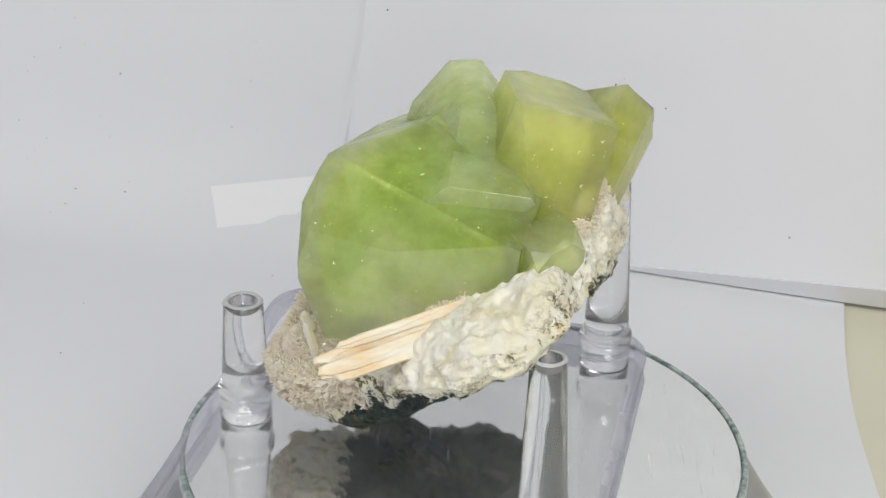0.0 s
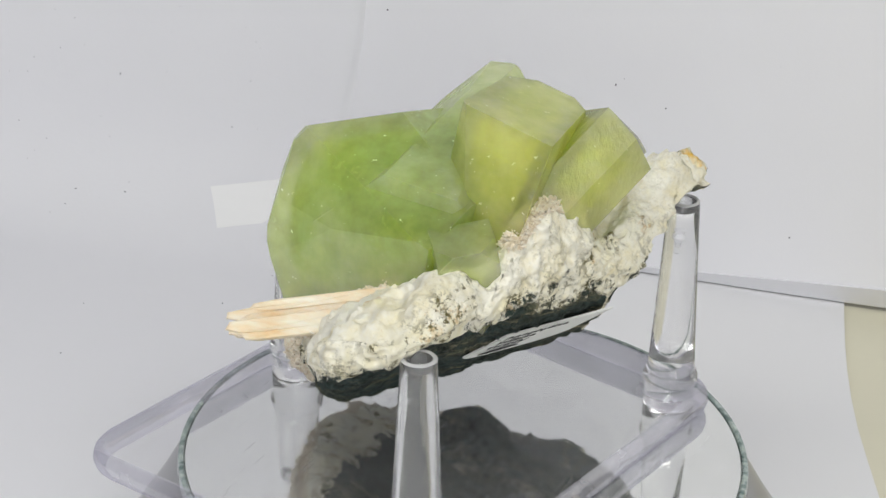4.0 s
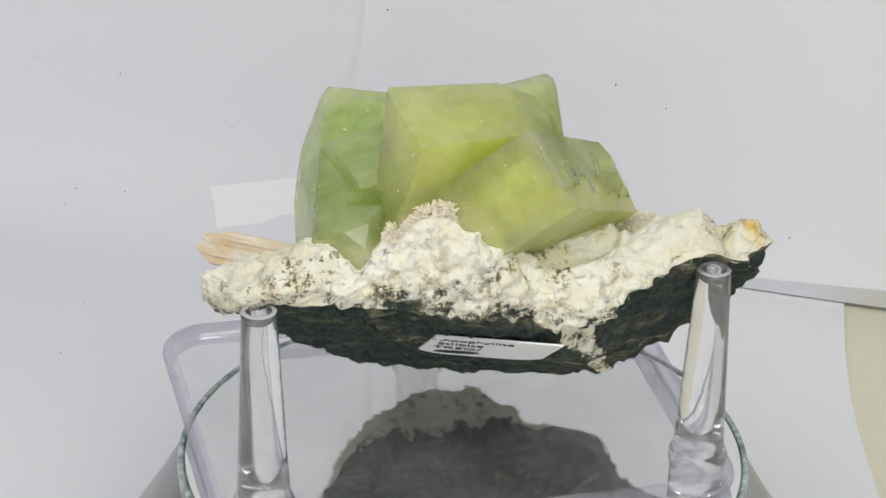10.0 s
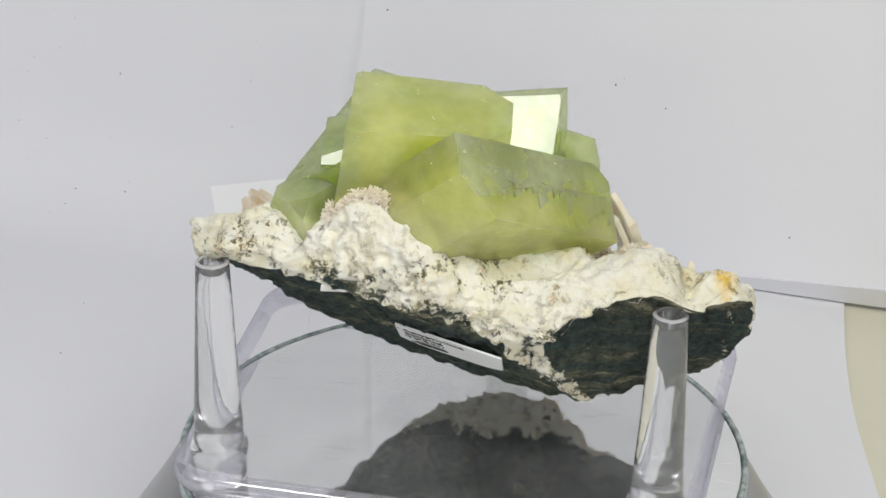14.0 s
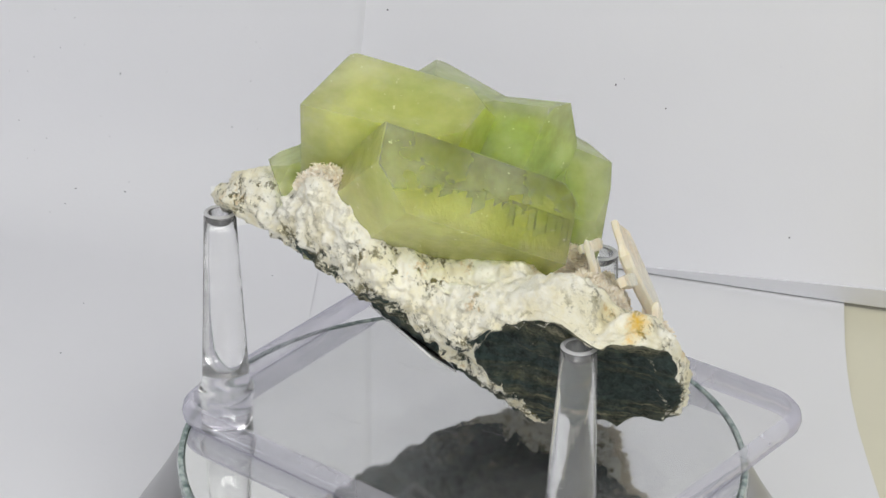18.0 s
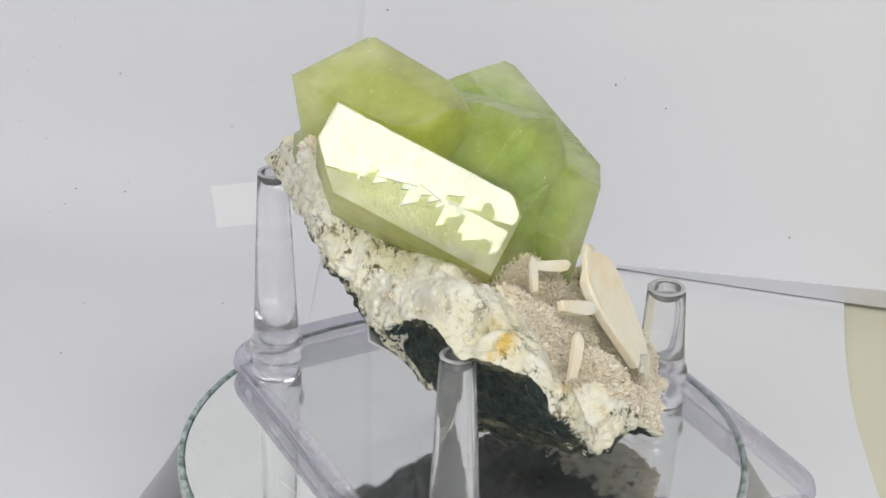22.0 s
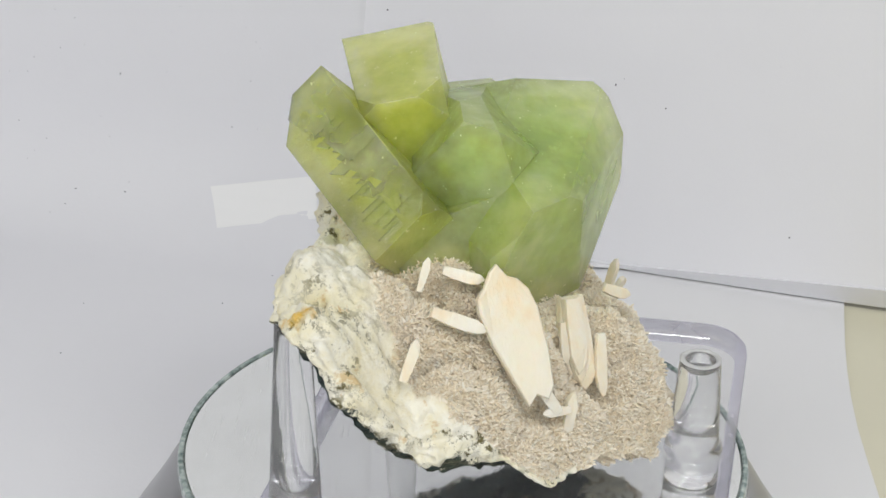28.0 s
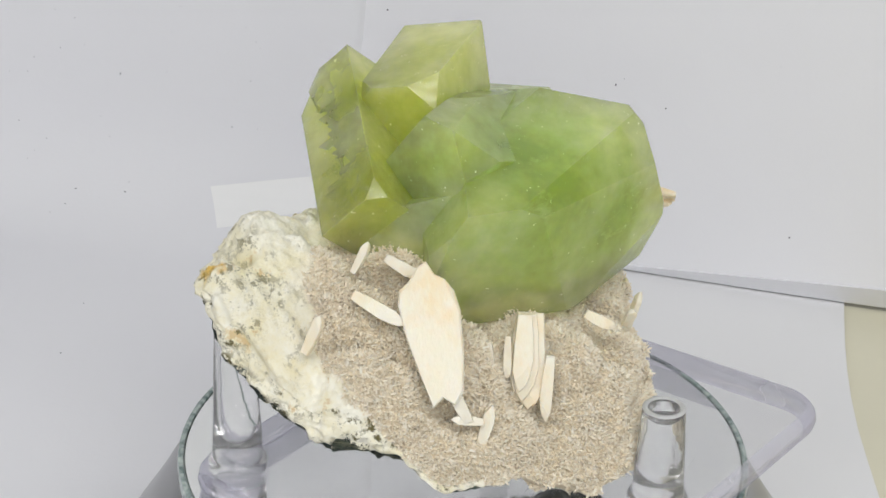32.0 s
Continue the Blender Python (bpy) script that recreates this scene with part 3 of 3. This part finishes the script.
def rock_mesh():
    na, nt, ns, nb = 640, 130, 54, 50
    verts, zones, druses, stains = [], [], [], []
    rings = []
    for k in range(nt + ns + nb + 1):
        ring = []
        for i in range(na):
            a = i * math.tau / na
            r = rim_radius(a)
            dx, dy = math.cos(a), math.sin(a)
            xr, yr = MID[0] + r * dx, MID[1] + r * dy
            zr = rock_top(xr, yr)
            low = between(LOWER, math.degrees(a) % 360)
            drop = max(0.006, zr - 0.006 - low)
            deg = math.degrees(a) % 360
            # the upper rim stands back by the flank over the bare face
            back = 0.013 * math.exp(-(((deg + 180) % 360 - 192) / 24) ** 2)
            if k <= nt:
                s = 0.02 + 0.98 * k / nt
                x, y = MID[0] + (r - back) * s * dx, MID[1] + (r - back) * s * dy
                z = rock_top(x, y) - 0.006 * step(s, 0.93, 1.0)
                zone, n = 0.05 * step(x, 0.03, 0.05) + 0.13 * (1 - step(y, 0.03, 0.07)) * step(x - 0.25 * y, 0.055, 0.085), Vector((dx * s * 0.4, dy * s * 0.4, 1))
            elif k <= nt + ns:
                s = (k - nt) / ns
                bulge = 0.006 * math.sin(s * math.pi) - 0.006 * s - back * (1 - s)
                x, y = xr + dx * bulge, yr + dy * bulge
                z = zr - 0.006 - drop * s
                zone, n = 0.15 + 0.31 * step(s, 0.25, 1.0), Vector((dx, dy, 0.2 - s * 0.5))
            else:
                s = 1 - (k - nt - ns) / nb * 0.985
                x, y = MID[0] + (r - 0.006) * s * dx, MID[1] + (r - 0.006) * s * dy
                z = rock_under(x, y, zr - 0.006 - drop, s)
                zone, n = (0.44 + 0.6 * step(1 - s, 0.0, 0.08)) * (1 - 0.75 * step(-x, 0.060, 0.086)), Vector((dx * s, dy * s, -1))
            p = Vector((x, y, z))
            q = p * 16
            d = noise.fractal(q * 1.6, 0.9, 2.1, 6) * 0.0034 + (noise.noise(q * 0.8)) * 0.004
            if k <= nt:
                # rounded cushions, with furrows between them
                d += 0.026 * (0.28 - 1.3 * noise.voronoi(p * 24)[0][0] ** 2) * step(s, 0.25, 0.5) * (1.0 - 0.6 * step(s, 0.80, 1.0)) * (1.0 - 0.85 * max(step(x, 0.036, 0.058), step(-y, 0.02, 0.05))) * (1.0 - 0.8 * step(y, 0.05, 0.08) * step(x, 0.03, 0.05))
            if k <= nt + ns and zone < 0.5:
                # lumps of crust
                d += 0.0032 * noise.noise(p * 38) + 0.0026 * abs(noise.noise(p * 85)) - 0.0015 + 0.0022 * noise.noise(Vector((p.x * 60, p.y * 60, p.z * 200)))
            if k > nt and zone < 0.5:
                # the white crust is knobbly and pitted
                d += (noise.voronoi(p * 75)[0][0] - 0.4) * 0.004 + 0.002 * abs(noise.noise(p * 60))
            elif k > nt:
                d += (noise.voronoi(p * 55)[0][0] - 0.4) * 0.005 + 0.004 * noise.noise(Vector((p.x * 30, p.y * 90, p.z * 90)))
            if k > nt + ns and (p - LABEL_AT).length < 0.065:
                d *= 0.25
            d += 0.0030 * noise.noise(p * 150) + 0.0016 * noise.noise(p * 320)
            p = p + n.normalized() * d
            # the lower edge towards the blades is broken and black
            if nt + 1 <= k <= nt + ns and 62 < deg < 122:
                zone += 0.30 * step((k - nt) / ns, 0.45, 0.95)
            # the bare dark face under the rim by the second peg
            if nt + 1 <= k <= nt + ns and 30 < deg < 66:
                zone = max(zone, step((k - nt) / ns, 0.80 - 0.5 * step(deg, 34, 46), 0.95 - 0.35 * step(deg, 34, 46)))
            wob = 0.012 * noise.noise(p * 40) + 0.006 * noise.noise(p * 110)
            bare = max(step(p.x + wob, 0.044, 0.062), step(p.y - 0.6 * (0.035 - p.x) + wob, 0.114, 0.130), step(0.66 * p.x - 0.75 * p.y + wob, 0.064, 0.080))
            if k > nt + ns:
                # a strip of crust along the lower edge of the bare face
                edge = 1.076 * p.x + 0.738 * p.y + 0.6 * wob
                zone *= 1 - 0.62 * step(edge, 0.1005, 0.1035) * (1 - step(edge - 0.35 * max(0.0, 0.08 - p.y), 0.108, 0.113)) * (1 - step(p.y, 0.080, 0.100))
            warm = (1 - bare) if k <= nt else 0.0
            warm = max(warm, step(p.z, -0.437, -0.425)) if k <= nt else warm
            if deg > 120 and deg < 235 and k <= nt + ns:
                warm = 1.0
                zone *= 0.5
            ring.append(len(verts))
            verts.append(plan(*p))
            zones.append(zone)
            druses.append(warm)
            stains.append(max(0.82 * math.exp(-(((p.x - 0.0875) / 0.012) ** 2 + ((p.y - 0.1425) / 0.010) ** 2 + ((p.z + 0.457) / 0.02) ** 2)),
                              (0.34 * math.exp(-(((p.x - 0.088) / 0.025) ** 2 + ((p.y + 0.006) / 0.034) ** 2)) if k <= nt + ns else 0.0)))
        rings.append(ring)
    faces = []
    for a, b in zip(rings, rings[1:]):
        for i in range(na):
            faces.append((a[i], b[i], b[(i + 1) % na], a[(i + 1) % na]))
    faces.append(rings[0])
    faces.append(rings[-1][::-1])
    me = bpy.data.meshes.new("matrix")
    me.from_pydata(verts, [], faces)
    for name, values in (("zone", zones), ("druse", druses), ("ochre", stains)):
        at = me.attributes.new(name, "FLOAT", "POINT")
        at.data.foreach_set("value", values)
    me.materials.append(M_ROCK)
    me.update()
    return me


rock = new("matrix", rock_mesh())
rock.parent = specimen
tagged(rock, "dark basalt with a white and beige crust")
smooth(rock)

# crystals: face normals and distances in the plan
# the large one: upper and lower side, bevelled end, back, milky top
G1 = [(-0.302, -0.893, 0.333, -0.0541), (-0.330, -0.930, 0.140, 0.0355), (-0.255, -0.967, 0.019, 0.0890), (-0.817, -0.494, 0.298, -0.0222), (-0.646, -0.377, 0.663, -0.1914),
      (-0.311, 0.273, 0.910, -0.3526), (0.069, -0.495, 0.866, -0.3169), (0.450, 0.120, 0.885, -0.3570), (-0.860, 0.280, 0.430, -0.1190), (-0.952, 0.290, -0.098, 0.1145), (-0.723, 0.636, -0.270, 0.1870),
      (-0.90, 0.10, -0.42, 0.274), (0.956, -0.256, -0.145, 0.117), (0.1, -0.05, -1, 0.497), (0.252, 0.961, 0.113, 0.0190), (0.8, 0.6, 0.0, 0.036), (0.6, 0.6, 0.5, -0.187), (0.555, -0.356, -0.752, 0.3980)]
# a square column set on edge, its apex cut
G2 = [(0.199, 0.980, -0.008, 0.0545), (0.787, 0.030, 0.616, -0.2280), (-0.630, -0.128, 0.754, -0.2855), (0.12, -0.24, 0.96, -0.3680), (-0.81, 0.30, -0.506, 0.2445),
      (-0.75, 0.60, 0.28, -0.0625), (0.60, 0.0, -0.80, 0.3520), (0.35, 0.80, 0.48, -0.1400), (0.0, -1.0, 0.0, 0.085), (-0.16, -0.05, 0.985, -0.3762)]
G3 = [(0.2485, 0.149, 0.957, -0.3478), (0.953, 0.138, -0.269, 0.1677), (-0.9644, -0.0503, 0.2584, -0.1135), (-0.70, -0.71, 0.05, 0.0090), (-0.002, -0.988, 0.154, 0.0090), (-0.004, 0.988, -0.153, 0.0801),
      (-0.2485, -0.149, -0.957, 0.4650), (0.60, 0.57, 0.40, -0.1070), (-0.50, 0.60, 0.62, -0.2340)]
AX, AY, AZ = (Vector(v).normalized() for v in ((0.42, 0.66, 0.62), (0.709, 0.186, -0.679), (-0.565, 0.728, -0.391)))
G4 = box_planes((0.42, 0.66, 0.62), (0.709, 0.186, -0.679), (-0.565, 0.728, -0.391), (-0.262, -0.198), (0.312, 0.358), (0.088, 0.208), ((1, 1, -1, 0.012), (0, 1, -1, 0.016), (1, -1, 1, 0.006)))


def block(c, x, y, size, cuts=()):
    """Planes of a block round the point c, its first axis along x, its second near y, with half sizes."""
    x = Vector(x).normalized()
    z = x.cross(Vector(y)).normalized()
    y = z.cross(x)
    reach = [(Vector(c).dot(a) - h, Vector(c).dot(a) + h) for a, h in zip((x, y, z), size)]
    return box_planes(x, y, z, *reach, cuts)


G5 = block((0.0425, -0.0930, -0.4370), (0.0242, 0.019, 0.0041), (-0.2, 0.95, 0.3), (0.017, 0.013, 0.013), ((1, -1, 1, 0.006), (-1, -1, 1, 0.005)))
G6 = block((0.010, 0.046, -0.452), (0.95, 0.2, -0.35), (-0.2, 0.95, 0.1), (0.034, 0.016, 0.020), ((1, 1, 1, 0.005),))
# its broad face leans away; growth steps on it lie level with its upper edge
lean = (AX + AY * 0.06).normalized()
G4[0] = (*lean, lean.dot(AX * -0.1985 + AY * 0.312 + AZ * 0.15))
STEPS = [(0.089, 0.1215, 0.3490, 0.22), (0.1214, 0.1275, 0.3380, -0.3), (0.1274, 0.1502, 0.3390, 0.25), (0.1501, 0.1665, 0.3360, -0.2), (0.1664, 0.1750, 0.3310, 0.45), (0.1749, 0.1865, 0.3340, 0.3), (0.1864, 0.1945, 0.3270, -0.4), (0.1944, 0.2060, 0.3320, 0.3)]
# finer, lower steps run out below the broad ones
rnd = random.Random(21)
RUNS = []
z0 = 0.118
while z0 < 0.202:
    z1 = z0 + rnd.uniform(0.0030, 0.0070)
    RUNS.append((z0, z1 + 0.0005, rnd.uniform(0.3380, 0.3510), rnd.uniform(0.35, 0.95)))
    z0 = z1
for planes, mat, core, label in ((G1, M_GREEN, M_CORE_GREEN, "large green crystal, milky on top"), (G2, M_PALE, M_CORE_GREEN, "pale green blocky crystal"), (G3, M_YELLOW, M_CORE_YELLOW, "yellow-green square crystal"),
                                 (G4, M_STEPPED, M_CORE_YELLOW, "long yellow-green crystal with a stepped face"), (G5, M_PALE, None, "small clear broken crystal"), (G6, M_GREEN, None, "small green crystal under the others")):
    ob = part("crystal", solid(planes, 0.0 if planes is G1 else 0.00014), mat, specimen, label)
    if planes is G4:
        for n, (z0, z1, y1, slant) in enumerate(STEPS + RUNS):
            fine = n >= len(STEPS)
            rows = box_planes(AX, AY, AZ, (-0.2030, -0.1988 - 0.0002 * (n % 3) if fine else -0.1984), (0.332 if fine else 0.3125, y1), (z0, z1))
            cut = (AY + AZ * slant).normalized()
            rows.append((*cut, cut.dot(AX * -0.2 + AY * (y1 - 0.003) + AZ * (z0 + z1) / 2)))
            rows += [(a, b, c, d - 0.0004) for a, b, c, d in G4[1:]]
            part("growth_step", solid(rows, 0.0001), M_STEP, ob)
    if core:
        # the deeper coloured heart inside the paler skin
        part("crystal_core", solid([(a, b, c, d - 0.0095 * Vector((a, b, c)).length) for a, b, c, d in planes], 0.001), core, ob)


# blades: base, tip and facing in the plan, with width and thickness
CHISEL = ((-0.36, -0.10), (-0.47, 0.35), (-0.50, 0.78), (-0.34, 0.90), (-0.10, 1.0), (0.16, 0.93), (0.38, 0.82), (0.50, 0.60), (0.44, 0.20), (0.32, -0.10))
LEAF = ((-0.05, -0.04), (-0.24, 0.20), (-0.42, 0.48), (-0.50, 0.74), (-0.45, 0.87), (-0.30, 0.92), (-0.16, 0.99), (-0.02, 1.02), (0.12, 0.94), (0.30, 0.93),
        (0.44, 0.84), (0.50, 0.66), (0.49, 0.34), (0.44, 0.06), (0.32, -0.03), (0.14, 0.03))
PLANK = ((-0.50, -0.10), (-0.50, 0.84), (-0.40, 0.95), (-0.10, 1.0), (0.36, 0.97), (0.50, 0.86), (0.48, -0.10))


def blade(base, tip, face, width, thick, material, label, seed=0, outline=CHISEL, lamellae=1):
    """A tabular crystal: thin lamellae with bevelled rims, set side by side a little out of step."""
    a, b = Vector(base), Vector(tip)
    ax = b - a
    n = (Vector(face) - ax * Vector(face).dot(ax) / ax.length_squared).normalized()
    side = ax.normalized().cross(n)
    rnd = random.Random(seed)
    first = None
    for j in range(lamellae):
        bm = bmesh.new()
        if lamellae > 4:
            # a fibrous bundle
            wide = width * (rnd.uniform(0.30, 0.55) if j else 0.85)
            shift = side * width * rnd.uniform(-0.36, 0.36) + n * thick * rnd.uniform(-0.15, 0.45)
            reach, flip = rnd.uniform(0.84, 1.04), 1
        else:
            wide, shift, reach, flip = 0, 0, 0, 0
        wide = wide or width * (1.0 if lamellae == 1 else rnd.uniform(0.55, 0.9) if j else 1.0)
        shift = shift or side * (width - wide) * rnd.uniform(-0.5, 0.5) + n * thick * 0.42 * j
        reach = reach or (1.0 if j == 0 else rnd.uniform(0.72, 1.0))
        flip = flip or (-1 if rnd.random() < 0.5 and j else 1)
        rings = []
        for t, inset in ((-0.5, 0.06), (-0.32, 0.0), (0.32, 0.0), (0.5, 0.06)):
            ring = []
            for k, (u, v) in enumerate(outline):
                u, v = u * (1 - inset) * flip, 0.45 + (v - 0.45) * (1 - inset * 0.5)
                jag = 0.03 * math.sin(k * 5.1 + seed * 1.7 + j)
                p = a + ax * (v * reach + jag * (v > 0.5)) + side * wide * (u + jag * 0.6) + shift + n * thick * t * (1.0 if v < 0.9 else 0.6)
                ring.append(bm.verts.new(plan(*p)))
            rings.append(ring)
        c = len(outline)
        for r0, r1 in zip(rings, rings[1:]):
            for i in range(c):
                bm.faces.new((r0[i], r0[(i + 1) % c], r1[(i + 1) % c], r1[i]))
        bm.faces.new(rings[0][::-1])
        bm.faces.new(rings[-1])
        bmesh.ops.recalc_face_normals(bm, faces=bm.faces)
        if first is None:
            first = part("blade_crystal", bm, material, specimen, label)
        else:
            part("lamella", bm, material, first)
    return first


blade((0.004, -0.102, -0.471), (-0.077, -0.1395, -0.4860), (0.2, -0.75, 0.6), 0.018, 0.006, M_ORANGE, "orange and cream bladed crystal", 1, PLANK, 12)
blade((-0.036, 0.111, -0.520), (-0.016, 0.087, -0.452), (-0.35, 0.85, 0.35), 0.034, 0.007, M_BLADE, "large cream bladed crystal", 2, LEAF, 1)
blade((-0.060, 0.042, -0.495), (-0.068, 0.063, -0.540), (-0.45, 0.85, 0.2), 0.021, 0.007, M_BLADE, "shiny cream bladed crystal", 3, CHISEL, 3)
SMALL = "small cream bladed crystal"
blade((0.0170, 0.106, -0.470), (-0.0110, 0.103, -0.482), (0, 0.8, 0.6), 0.0086, 0.0048, M_BLADE, SMALL, 4)
blade((0.0265, 0.092, -0.462), (0.0217, 0.084, -0.446), (0, 0.9, 0.3), 0.0050, 0.0032, M_BLADE, SMALL, 5)
blade((0.0331, 0.1345, -0.494), (0.0254, 0.130, -0.472), (0, 0.9, 0.3), 0.0065, 0.0040, M_BLADE, SMALL, 6)
blade((-0.083, 0.010, -0.500), (-0.098, 0.004, -0.508), (-0.4, 0.8, 0.4), 0.0072, 0.0040, M_BLADE, SMALL, 7)
blade((-0.046, 0.066, -0.503), (-0.050, 0.070, -0.522), (-0.4, 0.9, 0.2), 0.0050, 0.0032, M_BLADE, SMALL, 8)
blade((-0.055, 0.060, -0.500), (-0.058, 0.066, -0.522), (-0.4, 0.9, 0.2), 0.0050, 0.0032, M_BLADE, SMALL, 9)
blade((-0.078, 0.052, -0.512), (-0.080, 0.062, -0.546), (-0.4, 0.9, 0.2), 0.0072, 0.0040, M_BLADE, SMALL, 10)
blade((-0.058, 0.098, -0.546), (-0.062, 0.092, -0.525), (-0.4, 0.9, 0.2), 0.0072, 0.0040, M_BLADE, SMALL, 11)
blade((-0.088, -0.045, -0.532), (-0.094, -0.048, -0.508), (-0.7, -0.6, 0.2), 0.0065, 0.0032, M_BLADE, SMALL, 12)
blade((-0.092, -0.030, -0.522), (-0.098, -0.029, -0.511), (-0.7, 0.6, 0.2), 0.0058, 0.0032, M_BLADE, SMALL, 13)
blade((-0.052, 0.104, -0.530), (-0.040, 0.104, -0.512), (-0.3, 0.9, 0.3), 0.0072, 0.0024, M_BLADE, SMALL, 14)
blade((-0.058, 0.100, -0.532), (-0.044, 0.108, -0.530), (-0.3, 0.8, 0.5), 0.0058, 0.0024, M_BLADE, SMALL, 15)
blade((0.012, 0.078, -0.458), (-0.010, 0.082, -0.462), (0, 0.8, 0.6), 0.0072, 0.0032, M_BLADE, SMALL, 17)


# sugar coat of fine needles over the beige parts of the rock
def needles(count):
    me = rock.data
    rnd = random.Random(7)
    weight = [0.0] * len(me.vertices)
    me.attributes["druse"].data.foreach_get("value", weight)
    pick = [p for p in me.polygons if len(p.vertices) == 4 and p.normal.z > -0.2 and sum(weight[i] for i in p.vertices) > 1.2]
    size = np.array([p.area for p in pick])
    order = np.random.RandomState(3).choice(len(pick), count, p=size / size.sum())
    verts, faces = [], []
    for k in order:
        p = pick[k]
        a, b, c, d = (me.vertices[i].co for i in p.vertices)
        u, v = rnd.random(), rnd.random()
        o = (a * (1 - u) + b * u) * (1 - v) + (d * (1 - u) + c * u) * v
        n = (p.normal + Vector((rnd.gauss(0, 0.38), rnd.gauss(0, 0.38), rnd.gauss(0, 0.38)))).normalized()
        s = n.orthogonal().normalized()
        t = n.cross(s)
        w, h = rnd.uniform(0.00013, 0.00030), rnd.uniform(0.0004, 0.0010)
        i = len(verts)
        for j in range(3):
            e = (s * math.cos(j * 2.094) + t * math.sin(j * 2.094)) * w
            verts.append(o - n * 0.0002 + e)
            verts.append(o + n * h + e * 0.55)
        faces += [(i, i + 2, i + 3, i + 1), (i + 2, i + 4, i + 5, i + 3), (i + 4, i, i + 1, i + 5), (i + 1, i + 3, i + 5)]
    nm = bpy.data.meshes.new("needle_druse")
    nm.from_pydata(verts, [], faces)
    nm.materials.append(M_NEEDLE)
    ob = new("needle_druse", nm)
    ob.parent = specimen
    return tagged(ob, "beige coat of tiny sugary needles", kind="stuff")


needles(46000)

# paper label glued to the underside, with handwriting
LN = Vector((0.570, -0.366, -0.737)).normalized()
LX = Vector((0.56, 0.83, 0.0))
LX = (LX - LN * LX.dot(LN)).normalized()
LY = LN.cross(LX)
LC = Vector((0.0489, -0.0089, -0.5200)) + LN * 0.0012
LS = LX * 0.42


def label_sheet():
    bm = bmesh.new()
    top, low = [], []
    for k in range(13):
        u = -1 + k / 6
        arch = 0.5 + 0.5 * math.sqrt(max(0.0, 1 - (max(abs(u), 0.4) - 0.4) ** 2 / 0.36 * 0.9))
        for row, v in ((top, 0.020), (low, -0.022 * arch)):
            p = LC + LX * 0.037 * u + (LY + LS) * v
            row.append((bm.verts.new(plan(*p)), bm.verts.new(plan(*(p + LN * 0.0012)))))
    for k in range(12):
        for i in (0, 1):
            bm.faces.new((top[k][i], top[k + 1][i], low[k + 1][i], low[k][i]))
        bm.faces.new((top[k][0], top[k][1], top[k + 1][1], top[k + 1][0]))
        bm.faces.new((low[k][0], low[k][1], low[k + 1][1], low[k + 1][0]))
    for k in (0, 12):
        bm.faces.new((top[k][0], top[k][1], low[k][1], low[k][0]))
    bmesh.ops.recalc_face_normals(bm, faces=bm.faces)
    return bm


label = part("paper_label", label_sheet(), M_LABEL, specimen, "white paper label with handwriting")


def writing(text, u, v, size):
    cu = bpy.data.curves.new("writing", "FONT")
    cu.body, cu.size, cu.shear, cu.extrude = text, size * U, 0.15, 0.00003
    tmp = bpy.data.objects.new("writing", cu)
    scene.collection.objects.link(tmp)
    bpy.context.view_layer.update()
    me = bpy.data.meshes.new_from_object(tmp)
    bpy.data.objects.remove(tmp)
    o = plan(*(LC + LX * u + (LY + LS) * v + LN * 0.0016))
    me.transform(Matrix.Translation(o) @ Matrix((LX, LY, LN)).transposed().to_4x4() @ Matrix.Diagonal((1.35, 1.0, 1.0, 1.0)))
    me.materials.append(M_INK)
    ob = new("writing", me)
    ob.parent = label
    return ob


writing("Apophyllite", -0.032, 0.0118, 0.0070)
writing("Stilbite", -0.031, 0.0030, 0.0074)
writing("TKEO/", -0.031, -0.0058, 0.0074)

bm = bmesh.new()
bmesh.ops.create_circle(bm, cap_ends=True, segments=32, radius=1)
bmesh.ops.solidify(bm, geom=bm.faces[:], thickness=0.00003)
for v in bm.verts:
    v.co = plan(*(LC + LX * (-0.020 + v.co.x * 0.014) + LY * (-0.0130 + v.co.y * 0.0026 + 0.05 * v.co.x * 0.015) + LN * 0.0018)) + LN * v.co.z
part("ink_blot", bm, M_INK, label, "blacked-out line")


def motions():
    rows = [(float(t), RATE * t) for t in range(33)]
    for ob in (platter, stand, specimen):
        walk(ob, [(t, pose(0, 0, TOP, 0, 0, a)) for t, a in rows])


motions()
